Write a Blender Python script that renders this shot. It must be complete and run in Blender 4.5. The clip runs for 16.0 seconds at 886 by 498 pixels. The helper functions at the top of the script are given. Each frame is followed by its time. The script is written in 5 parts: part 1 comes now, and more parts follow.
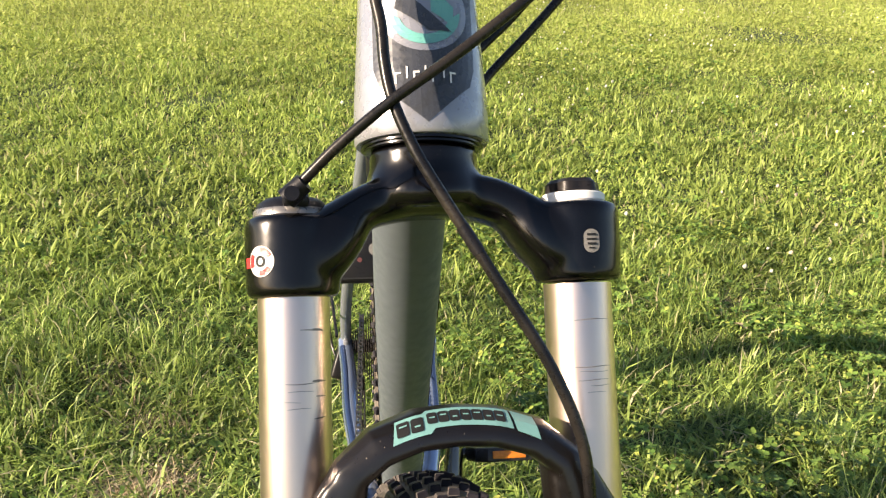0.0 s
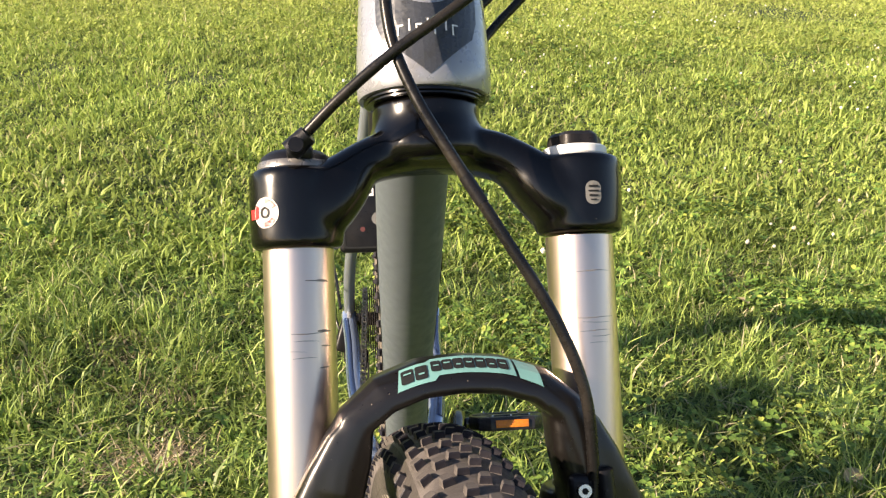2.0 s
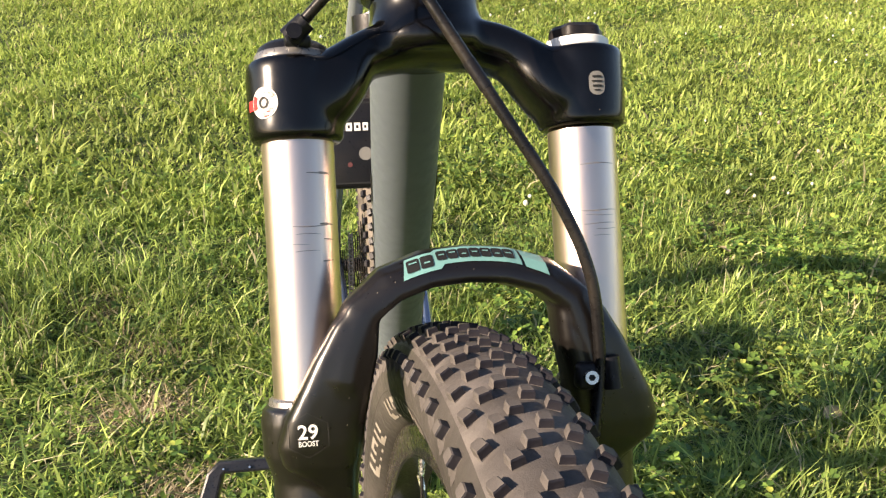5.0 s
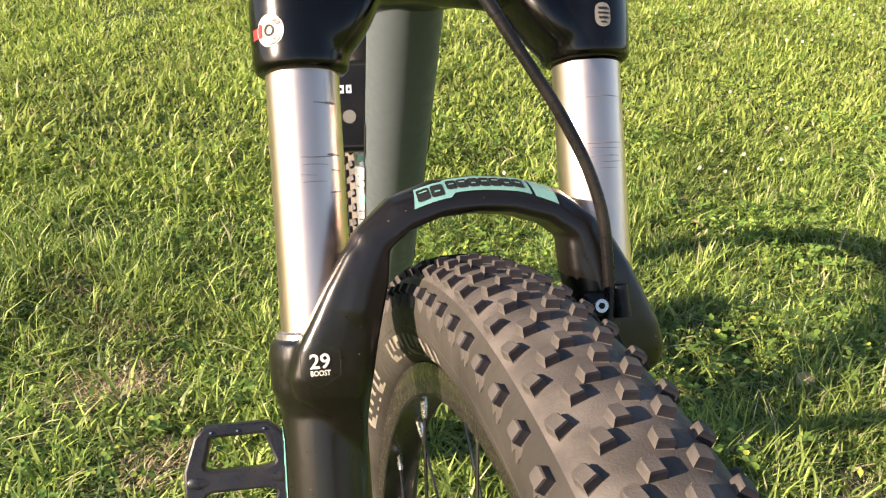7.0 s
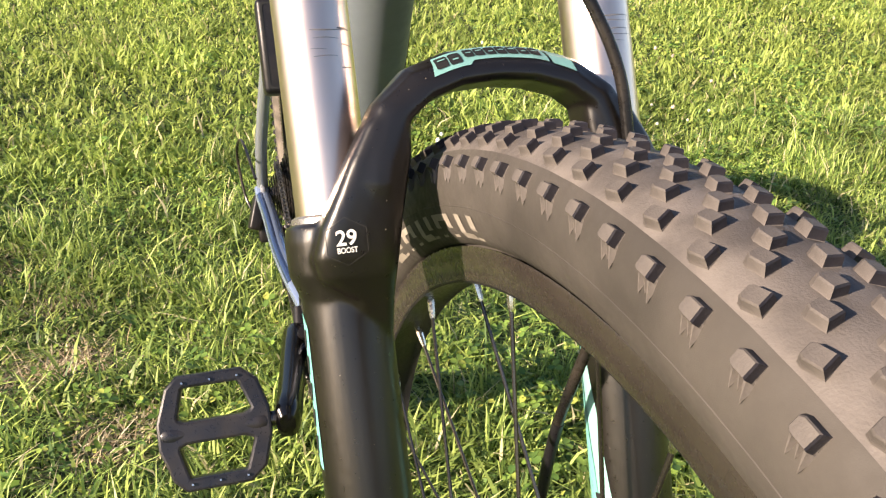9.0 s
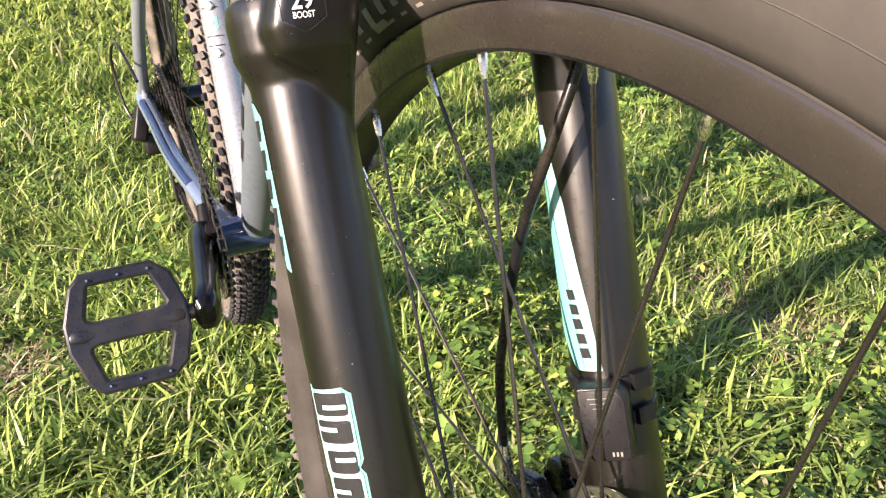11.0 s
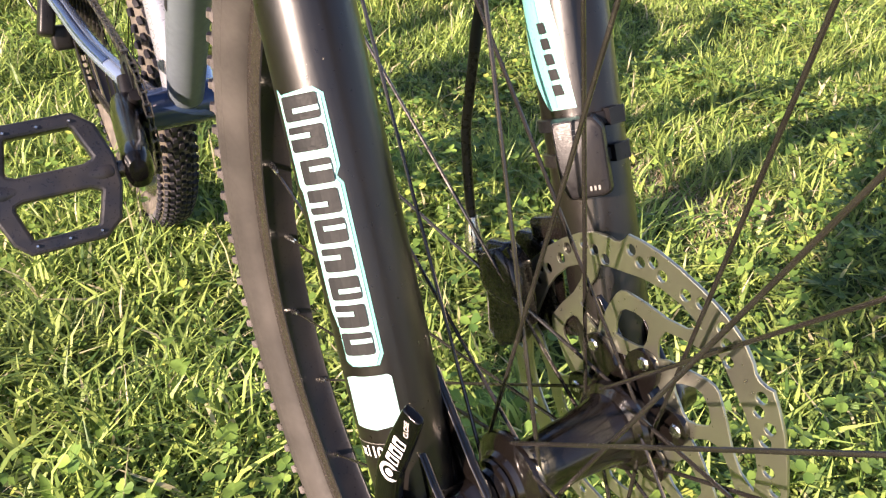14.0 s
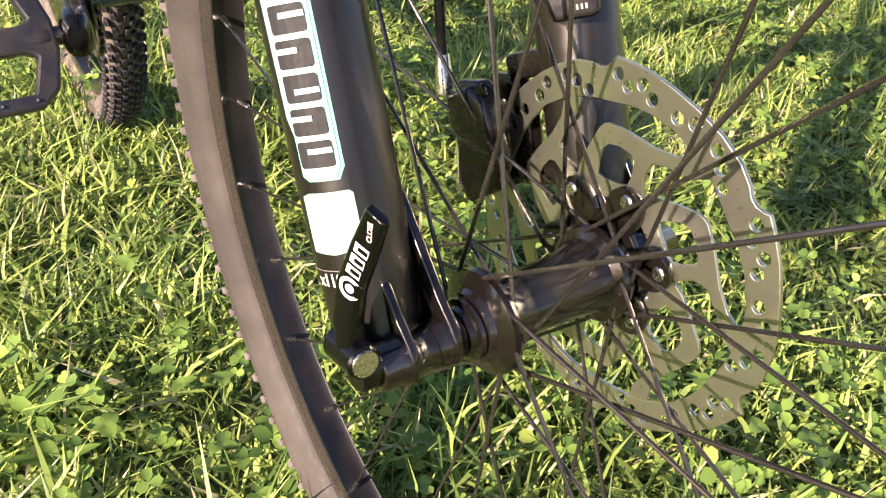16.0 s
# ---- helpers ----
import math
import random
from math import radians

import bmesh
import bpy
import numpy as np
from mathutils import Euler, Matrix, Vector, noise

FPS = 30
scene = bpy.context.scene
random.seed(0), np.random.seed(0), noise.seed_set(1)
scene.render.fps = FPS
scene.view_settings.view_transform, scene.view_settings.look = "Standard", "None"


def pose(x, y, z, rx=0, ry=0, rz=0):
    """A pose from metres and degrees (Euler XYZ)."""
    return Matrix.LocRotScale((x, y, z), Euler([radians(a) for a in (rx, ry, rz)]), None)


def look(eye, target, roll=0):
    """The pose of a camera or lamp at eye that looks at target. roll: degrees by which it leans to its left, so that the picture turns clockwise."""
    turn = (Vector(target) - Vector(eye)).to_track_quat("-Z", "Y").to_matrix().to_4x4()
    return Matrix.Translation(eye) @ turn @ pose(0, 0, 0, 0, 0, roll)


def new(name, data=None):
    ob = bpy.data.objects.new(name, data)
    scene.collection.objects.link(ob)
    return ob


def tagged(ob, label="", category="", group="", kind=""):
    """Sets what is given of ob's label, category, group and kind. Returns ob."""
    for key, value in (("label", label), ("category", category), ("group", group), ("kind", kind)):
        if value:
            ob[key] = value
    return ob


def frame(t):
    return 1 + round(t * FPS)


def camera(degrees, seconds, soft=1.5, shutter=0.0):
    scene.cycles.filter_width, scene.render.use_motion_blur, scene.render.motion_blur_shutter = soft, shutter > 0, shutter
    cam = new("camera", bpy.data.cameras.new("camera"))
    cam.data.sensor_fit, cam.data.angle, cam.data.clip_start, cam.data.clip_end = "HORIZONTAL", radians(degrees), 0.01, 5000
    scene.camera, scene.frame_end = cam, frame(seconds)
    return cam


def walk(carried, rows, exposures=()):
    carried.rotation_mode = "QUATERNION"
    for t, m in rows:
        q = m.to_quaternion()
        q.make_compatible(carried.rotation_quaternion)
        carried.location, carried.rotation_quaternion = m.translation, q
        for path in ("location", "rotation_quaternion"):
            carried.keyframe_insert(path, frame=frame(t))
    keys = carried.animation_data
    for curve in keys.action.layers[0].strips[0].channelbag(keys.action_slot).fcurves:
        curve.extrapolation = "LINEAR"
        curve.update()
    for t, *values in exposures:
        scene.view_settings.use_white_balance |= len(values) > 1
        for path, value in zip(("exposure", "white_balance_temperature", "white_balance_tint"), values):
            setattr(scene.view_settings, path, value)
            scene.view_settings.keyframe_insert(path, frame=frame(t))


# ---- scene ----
from mathutils.bvhtree import BVHTree

cam = camera(58.0, 16.0, soft=1.25)
PATH = [
    (0, (-0.06, -0.173, 0.905), (0.272, 1.721, 0.353), 1.6),
    (0.5, (-0.061, -0.175, 0.903), (0.268, 1.716, 0.34), 1.6),
    (1, (-0.06, -0.175, 0.901), (0.267, 1.712, 0.327), 1.5),
    (1.5, (-0.06, -0.177, 0.898), (0.266, 1.707, 0.313), 1.4),
    (2, (-0.061, -0.18, 0.893), (0.263, 1.701, 0.295), 1.3),
    (2.5, (-0.062, -0.181, 0.888), (0.262, 1.694, 0.274), 1.2),
    (3, (-0.063, -0.183, 0.883), (0.265, 1.686, 0.252), 1.0),
    (3.5, (-0.065, -0.183, 0.878), (0.271, 1.68, 0.233), 1.0),
    (4, (-0.067, -0.184, 0.873), (0.278, 1.673, 0.215), 1.0),
    (4.5, (-0.069, -0.184, 0.867), (0.288, 1.666, 0.196), 1.0),
    (7, (-0.09, -0.187, 0.837), (0.352, 1.627, 0.119), 1.4),
    (7.5, (-0.095, -0.189, 0.832), (0.375, 1.615, 0.108), 1.5),
    (8, (-0.106, -0.188, 0.82), (0.411, 1.599, 0.083), 1.5),
    (8.2, (-0.111, -0.187, 0.815), (0.423, 1.591, 0.071), 1.2),
    (10.3, (-0.154, -0.178, 0.753), (0.589, 1.467, -0.107), 0.1),
    (10.5, (-0.157, -0.177, 0.747), (0.611, 1.444, -0.137), 0.1),
    (11, (-0.164, -0.175, 0.725), (0.677, 1.393, -0.189), -0.1),
    (11.5, (-0.173, -0.179, 0.71), (0.718, 1.35, -0.221), 0.1),
    (12, (-0.182, -0.186, 0.697), (0.745, 1.319, -0.239), 0.4),
    (12.5, (-0.187, -0.188, 0.682), (0.753, 1.306, -0.259), 0.5),
    (13, (-0.188, -0.188, 0.666), (0.764, 1.289, -0.289), 0.3),
    (13.5, (-0.195, -0.19, 0.647), (0.772, 1.26, -0.334), 0.2),
    (14, (-0.199, -0.191, 0.629), (0.778, 1.23, -0.384), 0.5),
    (14.5, (-0.201, -0.191, 0.614), (0.783, 1.198, -0.436), 1.0),
    (15, (-0.201, -0.189, 0.598), (0.792, 1.165, -0.489), 1.9),
    (15.5, (-0.202, -0.182, 0.585), (0.818, 1.107, -0.554), 3.6),
    (16, (-0.2, -0.188, 0.57), (0.819, 1.109, -0.56), 3.6),
]
walk(cam, [(t, look(eye, target, roll)) for t, eye, target, roll in PATH], exposures=[(0.0, 1.46, 6950, 18), (8.2, 1.56, 7000, 19), (10.5, 1.82, 6480, 24), (13.5, 1.79, 6650, 27), (16.0, 1.91, 6700, 29)])

# ---- world, sun and exposure ----
SUN_AZ, SUN_EL = radians(253.5), radians(22)
to_sun = Vector((math.sin(SUN_AZ) * math.cos(SUN_EL), math.cos(SUN_AZ) * math.cos(SUN_EL), math.sin(SUN_EL)))
world = bpy.data.worlds.new("sky")
scene.world = world
world.use_nodes = True
sky = world.node_tree.nodes.new("ShaderNodeTexSky")
sky.sky_type, sky.sun_disc = "NISHITA", False
sky.sun_elevation, sky.sun_rotation = SUN_EL, SUN_AZ
sky.air_density, sky.dust_density, sky.ozone_density = 1.0, 0.7, 1.6
background = world.node_tree.nodes["Background"]
background.inputs["Strength"].default_value = 0.07
world.node_tree.links.new(sky.outputs["Color"], background.inputs["Color"])
sun_data = bpy.data.lights.new("sun", "SUN")
sun_data.energy, sun_data.angle, sun_data.color = 5.0, radians(0.6), (1.0, 0.86, 0.66)
sun = new("sun", sun_data)
sun.matrix_world = look(to_sun * 30, (0, 0, 0))

# ---- materials ----


def material(name, color, rough=0.5, metal=0.0, vary=0.15, scale=40.0, bump=0.0, bump_scale=400.0, coat=0.0,
             dirt=None, dirt_amount=0.0, dirt_scale=25.0, rough_vary=0.1, specks=None, speck_scale=900.0, speck_cut=0.72, spec=0.5):
    """A principled surface with colour variation at two scales, fine relief, and optional dust or specks."""
    m = bpy.data.materials.new(name)
    m.use_nodes = True
    n, l = m.node_tree.nodes, m.node_tree.links
    b = n["Principled BSDF"]
    b.inputs["Roughness"].default_value, b.inputs["Metallic"].default_value = rough, metal
    b.inputs["Coat Weight"].default_value, b.inputs["Coat Roughness"].default_value = coat, 0.06
    b.inputs["Specular IOR Level"].default_value = spec
    tc = n.new("ShaderNodeTexCoord")

    def tex(s, detail=4.0):
        t = n.new("ShaderNodeTexNoise")
        t.inputs["Scale"].default_value, t.inputs["Detail"].default_value = s, detail
        l.new(tc.outputs["Object"], t.inputs["Vector"])
        return t

    def ramp(src, a, b2, lo, hi):
        r = n.new("ShaderNodeMapRange")
        r.inputs["From Min"].default_value, r.inputs["From Max"].default_value = a, b2
        r.inputs["To Min"].default_value, r.inputs["To Max"].default_value = lo, hi
        l.new(src, r.inputs["Value"])
        return r.outputs["Result"]

    def blend(fac, one, two, how="MIX"):
        x = n.new("ShaderNodeMix")
        x.data_type, x.blend_type = "RGBA", how
        for key, v in ((0, fac), (6, one), (7, two)):
            if isinstance(v, bpy.types.NodeSocket):
                l.new(v, x.inputs[key])
            else:
                x.inputs[key].default_value = v if key == 0 else (*v, 1)
        return x.outputs[2]

    big, fine = tex(scale), tex(scale * 9)
    dark = tuple(c * (1 - vary) for c in color)
    light = tuple(min(1, c * (1 + vary)) for c in color)
    col = blend(ramp(big.outputs["Fac"], 0.3, 0.7, 0, 1), dark, light)
    col = blend(ramp(fine.outputs["Fac"], 0.35, 0.65, 0, 0.35), col, dark)
    if dirt:
        d = tex(dirt_scale, 6.0)
        col = blend(ramp(d.outputs["Fac"], 0.42, 0.72, 0, dirt_amount), col, dirt)
    if specks:
        s = tex(speck_scale, 1.0)
        col = blend(ramp(s.outputs["Fac"], speck_cut, speck_cut + 0.03, 0, 0.8), col, specks)
    l.new(col, b.inputs["Base Color"])
    l.new(ramp(fine.outputs["Fac"], 0.3, 0.7, max(0.02, rough - rough_vary), min(1, rough + rough_vary)), b.inputs["Roughness"])
    if bump:
        t = tex(bump_scale, 3.0)
        bp = n.new("ShaderNodeBump")
        bp.inputs["Strength"].default_value, bp.inputs["Distance"].default_value = bump, 0.001
        l.new(t.outputs["Fac"], bp.inputs["Height"])
        l.new(bp.outputs["Normal"], b.inputs["Normal"])
    return m


DUST = (0.30, 0.24, 0.17)
gloss_black = material("glossy black paint", (0.0014, 0.0013, 0.0016), 0.21, 0, 0.2, 30, 0.0, 900, 0.15, rough_vary=0.02, specks=(0.2, 0.18, 0.15), speck_scale=700, speck_cut=0.81, spec=0.38)
matte_black = material("satin black magnesium", (0.0048, 0.0040, 0.0036), 0.30, 0.0, 0.15, 30, 0.04, 2200, 0, dirt=DUST, dirt_amount=0.015, rough_vary=0.03, specks=(0.30, 0.26, 0.2), speck_scale=650, speck_cut=0.79, spec=0.66)
stanchion_metal = material("polished stanchion coating", (0.77, 0.63, 0.55), 0.31, 1.0, 0.03, 20, 0, 1500, rough_vary=0.015)
steel = material("brushed rotor steel", (0.46, 0.46, 0.37), 0.30, 0.95, 0.04, 30, 0, 1500, rough_vary=0.03)
bright_steel = material("bright steel", (0.66, 0.65, 0.62), 0.22, 1.0, 0.08, 90)
dark_steel = material("dark spoke steel", (0.085, 0.078, 0.072), 0.20, 0.85, 0.25, 60)
nipple_metal = material("nickel nipple", (0.74, 0.71, 0.64), 0.25, 1.0, 0.05, 90)
rubber = material("dusty tyre rubber", (0.041, 0.0375, 0.034), 0.62, 0, 0.14, 25, 0.10, 2600, dirt=(0.100, 0.090, 0.081), dirt_amount=0.5, dirt_scale=16, spec=0.15)
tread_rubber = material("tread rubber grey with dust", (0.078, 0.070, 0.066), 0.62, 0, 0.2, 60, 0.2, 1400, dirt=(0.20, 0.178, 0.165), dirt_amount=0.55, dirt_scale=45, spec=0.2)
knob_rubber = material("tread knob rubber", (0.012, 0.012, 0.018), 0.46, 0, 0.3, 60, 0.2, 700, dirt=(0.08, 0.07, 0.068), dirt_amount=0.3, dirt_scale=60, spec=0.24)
tan_rubber = material("dusty sunlit tyre casing", (0.085, 0.073, 0.060), 0.7, 0, 0.3, 60, 0.3, 700, dirt=(0.22, 0.185, 0.15), dirt_amount=0.6, dirt_scale=50)
rim_black = material("anodised black rim", (0.050, 0.042, 0.037), 0.26, 0.55, 0.12, 30, 0.02, 900, 0.15, dirt=DUST, dirt_amount=0.04, dirt_scale=20, spec=0.8, rough_vary=0.04)
hub_black = material("glossy black hub", (0.0045, 0.0036, 0.0032), 0.18, 0.0, 0.2, 60, 0.01, 900, 0.3, specks=(0.3, 0.26, 0.2), speck_scale=800, speck_cut=0.80, rough_vary=0.03, spec=0.6)
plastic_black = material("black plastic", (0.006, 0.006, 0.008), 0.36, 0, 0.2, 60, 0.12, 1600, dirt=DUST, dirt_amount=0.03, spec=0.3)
caliper_black = material("glossy black caliper paint", (0.006, 0.005, 0.0045), 0.24, 0, 0.2, 60, 0.02, 1200, 0.2, dirt=DUST, dirt_amount=0.03, spec=0.4)
pedal_black = material("dusty black pedal resin", (0.008, 0.009, 0.014), 0.34, 0, 0.25, 45, 0.1, 900, dirt=DUST, dirt_amount=0.06, spec=0.45)
hose_black = material("black hose", (0.008, 0.0075, 0.0075), 0.3, 0, 0.2, 40, dirt=DUST, dirt_amount=0.08, spec=0.3)
silver_paint = material("pearl silver paint", (0.29, 0.30, 0.335), 0.3, 0.4, 0.03, 20, 0.02, 2500, 0.5)
dark_paint = material("charcoal frame paint", (0.045, 0.050, 0.060), 0.3, 0.1, 0.08, 30, 0, 900, 0.3)
tube_paint = material("matte grey green frame paint", (0.115, 0.138, 0.160), 0.42, 0.2, 0.05, 15, 0.06, 2500)
blue_silver = material("blue silver frame paint", (0.26, 0.33, 0.47), 0.20, 0.6, 0.03, 8, 0, 900, 0.6, rough_vary=0.02)
stay_paint = material("pale grey green stay paint", (0.22, 0.25, 0.28), 0.25, 0.4, 0.04, 12, 0, 900, 0.5, rough_vary=0.02)
deep_blue = material("deep blue frame paint", (0.03, 0.055, 0.13), 0.20, 0.4, 0.04, 8, 0, 900, 0.6, rough_vary=0.02)
mint = material("mint decal", (0.13, 0.39, 0.355), 0.35, 0, 0.04, 40)
sunlit_mint = material("sunlit mint decal", (0.20, 0.43, 0.40), 0.38, 0, 0.04, 40)
arch_mint = material("greyer mint decal", (0.14, 0.31, 0.30), 0.4, 0, 0.06, 40)
white_ink = material("white decal ink", (0.78, 0.78, 0.76), 0.4, 0, 0.03, 60)
decal_white = material("white and mint decal ink", (0.29, 0.50, 0.47), 0.45, 0, 0.05, 60)
hexagon_grey = material("faint grey ink", (0.035, 0.033, 0.031), 0.45, 0, 0.1, 60)
grey_ink = material("grey decal ink", (0.17, 0.165, 0.155), 0.45, 0, 0.1, 60)
dark_ink = material("dark decal ink", (0.016, 0.017, 0.018), 0.6, 0, 0.1, 60, spec=0.2)
sticker_white = material("worn white sticker", (0.50, 0.46, 0.43), 0.45, 0, 0.08, 200)
red_ink = material("red decal ink", (0.55, 0.03, 0.03), 0.35, 0, 0.05, 60)
dull_red = material("dull red dot", (0.10, 0.03, 0.03), 0.5, 0, 0.1, 60)
grease = material("grey grease line", (0.22, 0.195, 0.175), 0.45, 0.5, 0.3, 300)
seal_grey = material("grey seal", (0.24, 0.23, 0.22), 0.32, 0.7, 0.1, 60)
chain_metal = material("oily chain steel", (0.20, 0.18, 0.15), 0.35, 0.9, 0.3, 120)
sprocket_steel = material("dark oily sprocket steel", (0.060, 0.054, 0.048), 0.38, 0.7, 0.3, 120, dirt=(0.02, 0.018, 0.015), dirt_amount=0.5)
amber = material("amber reflector", (0.65, 0.20, 0.02), 0.2, 0, 0.1, 300, 0.3, 1200)


def leafy(name, young, old, dry, dry_share, patch=1.6, gloss=0.42, through_share=0.45, spread=0.45):
    """Thin leaves that let light through; each blade takes its own tint, and patches of the meadow differ."""
    m = bpy.data.materials.new(name)
    m.use_nodes = True
    n, l = m.node_tree.nodes, m.node_tree.links
    geo, tc = n.new("ShaderNodeNewGeometry"), n.new("ShaderNodeTexCoord")
    ramp = n.new("ShaderNodeValToRGB")
    e = ramp.color_ramp.elements
    e[0].position, e[0].color = 0.0, (*old, 1)
    e[1].position, e[1].color = 1.0 - dry_share, (*young, 1)
    x = e.new(min(0.999, 1.0 - dry_share + 0.03))
    x.color = (*dry, 1)
    l.new(geo.outputs["Random Per Island"], ramp.inputs["Fac"])
    noise_tex = n.new("ShaderNodeTexNoise")
    noise_tex.inputs["Scale"].default_value, noise_tex.inputs["Detail"].default_value = patch, 5
    l.new(tc.outputs["Object"], noise_tex.inputs["Vector"])
    mr = n.new("ShaderNodeMapRange")
    mr.inputs["From Min"].default_value, mr.inputs["From Max"].default_value = 0.3, 0.7
    mr.inputs["To Min"].default_value, mr.inputs["To Max"].default_value = 1 - spread, 1 + spread
    l.new(noise_tex.outputs["Fac"], mr.inputs["Value"])
    mul = n.new("ShaderNodeMix")
    mul.data_type, mul.blend_type = "RGBA", "MULTIPLY"
    mul.inputs[0].default_value = 1
    l.new(ramp.outputs["Color"], mul.inputs[6])
    l.new(mr.outputs["Result"], mul.inputs[7])
    b, t, mix = n["Principled BSDF"], n.new("ShaderNodeBsdfTranslucent"), n.new("ShaderNodeMixShader")
    b.inputs["Roughness"].default_value, b.inputs["Specular IOR Level"].default_value = gloss, 0.28
    l.new(mul.outputs[2], b.inputs["Base Color"])
    l.new(mul.outputs[2], t.inputs["Color"])
    mix.inputs["Fac"].default_value = through_share
    l.new(b.outputs["BSDF"], mix.inputs[1])
    l.new(t.outputs["BSDF"], mix.inputs[2])
    l.new(mix.outputs["Shader"], n["Material Output"].inputs["Surface"])
    return m


# Leaf colours get brighter and more even from near to far.
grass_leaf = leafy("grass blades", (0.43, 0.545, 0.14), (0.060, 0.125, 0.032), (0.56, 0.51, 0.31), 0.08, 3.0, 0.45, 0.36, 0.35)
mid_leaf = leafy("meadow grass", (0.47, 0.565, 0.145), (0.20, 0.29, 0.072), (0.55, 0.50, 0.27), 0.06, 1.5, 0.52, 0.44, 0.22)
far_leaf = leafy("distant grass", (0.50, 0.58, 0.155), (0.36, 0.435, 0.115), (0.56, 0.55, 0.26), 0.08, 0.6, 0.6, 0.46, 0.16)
clover_leaf = leafy("clover leaves", (0.225, 0.35, 0.070), (0.062, 0.135, 0.033), (0.42, 0.47, 0.10), 0.09, 2.5, 0.46, 0.32, 0.38)
weed_leaf = leafy("broad weed leaves", (0.16, 0.26, 0.05), (0.08, 0.17, 0.035), (0.26, 0.33, 0.07), 0.12, 2.5, 0.45, 0.35)
dry_leaf = leafy("dry straw", (0.50, 0.42, 0.27), (0.26, 0.19, 0.11), (0.58, 0.52, 0.36), 0.3, 3, 0.6, 0.2, 0.3)
petal = leafy("clover petals", (0.80, 0.80, 0.74), (0.70, 0.70, 0.62), (0.60, 0.50, 0.42), 0.1, 3, 0.6, 0.3)
soil = material("soil with thatch", (0.040, 0.066, 0.016), 0.9, 0, 0.4, 6, 1.0, 120, dirt=(0.085, 0.085, 0.035), dirt_amount=0.35, dirt_scale=3)

# ---- helpers for shapes ----


def part(name, shape, mat, parent, label="", m=None, smooth=35):
    """Links a bmesh or mesh as one object under a thing or part."""
    if isinstance(shape, bmesh.types.BMesh):
        me = bpy.data.meshes.new(name)
        bmesh.ops.recalc_face_normals(shape, faces=shape.faces)
        shape.to_mesh(me)
        shape.free()
    else:
        me = shape
    if mat and not me.materials:
        me.materials.append(mat)
    if smooth:
        me.shade_smooth()
        me.set_sharp_from_angle(angle=radians(smooth))
    ob = new(name, me)
    ob.parent = parent
    if m is not None:
        ob.matrix_basis = m
    if label:
        ob["label"] = label
    return ob


def ring_loft(bm, rings, caps=True, closed=False):
    rows = [[bm.verts.new(p) for p in r] for r in rings]
    k = len(rows[0])
    for a, b in zip(rows, rows[1:] + rows[:1] if closed else rows[1:]):
        for i in range(k):
            bm.faces.new((a[i], a[(i + 1) % k], b[(i + 1) % k], b[i]))
    if caps and not closed:
        bm.faces.new(rows[0][::-1]), bm.faces.new(rows[-1])
    return bm


def tube(bm, pts, radii, segs=12, caps=True, flat=1.0):
    """Sweeps a circle along points; radii is one number or one each."""
    pts = [Vector(p) for p in pts]
    radii = [radii] * len(pts) if isinstance(radii, (int, float)) else radii
    rings, side = [], None
    for i, p in enumerate(pts):
        d = (pts[min(i + 1, len(pts) - 1)] - pts[max(i - 1, 0)]).normalized()
        if side is None:
            side = d.cross(Vector((0, 0, 1)) if abs(d.z) < 0.9 else Vector((0, 1, 0))).normalized()
        side = (side - d * side.dot(d)).normalized()
        up = d.cross(side)
        rings.append([p + radii[i] * (side * math.cos(a) + flat * up * math.sin(a)) for a in (2 * math.pi * k / segs for k in range(segs))])
    return ring_loft(bm, rings, caps)


def smooth_path(pts, n=8):
    """Catmull-Rom points through pts."""
    pts = [Vector(p) for p in pts]
    out = []
    for i in range(len(pts) - 1):
        a, b, c, d = pts[max(i - 1, 0)], pts[i], pts[i + 1], pts[min(i + 2, len(pts) - 1)]
        for k in range(n):
            t = k / n
            out.append(0.5 * ((2 * b) + (c - a) * t + (2 * a - 5 * b + 4 * c - d) * t * t + (3 * b - a - 3 * c + d) * t ** 3))
    return out + [pts[-1]]


def box(bm, centre, size, rot=(0, 0, 0), bevel=0.0, segs=2):
    m = pose(*centre, *rot) @ Matrix.Diagonal((*size, 1))
    made = bmesh.ops.create_cube(bm, size=1, matrix=m)
    if bevel:
        edges = list({e for v in made["verts"] for e in v.link_edges})
        bmesh.ops.bevel(bm, geom=edges, offset=bevel, segments=segs, affect="EDGES", profile=0.5)
    return bm


def lathe(bm, profile, segs=96, a0=0.0, a1=2 * math.pi, closed=False):
    """Turns a profile of (u, r) round the wheel's axis (x)."""
    full = a1 - a0 > 6.28
    count = segs if full else segs + 1
    rings = []
    for k in range(count):
        a = a0 + (a1 - a0) * k / segs
        rings.append([bm.verts.new((u, -r * math.sin(a), r * math.cos(a))) for u, r in profile])
    span = len(profile) if closed else len(profile) - 1
    for k in range(segs):
        p, q = rings[k], rings[(k + 1) % count]
        for i in range(span):
            j = (i + 1) % len(profile)
            bm.faces.new((p[i], p[j], q[j], q[i]))
    return bm


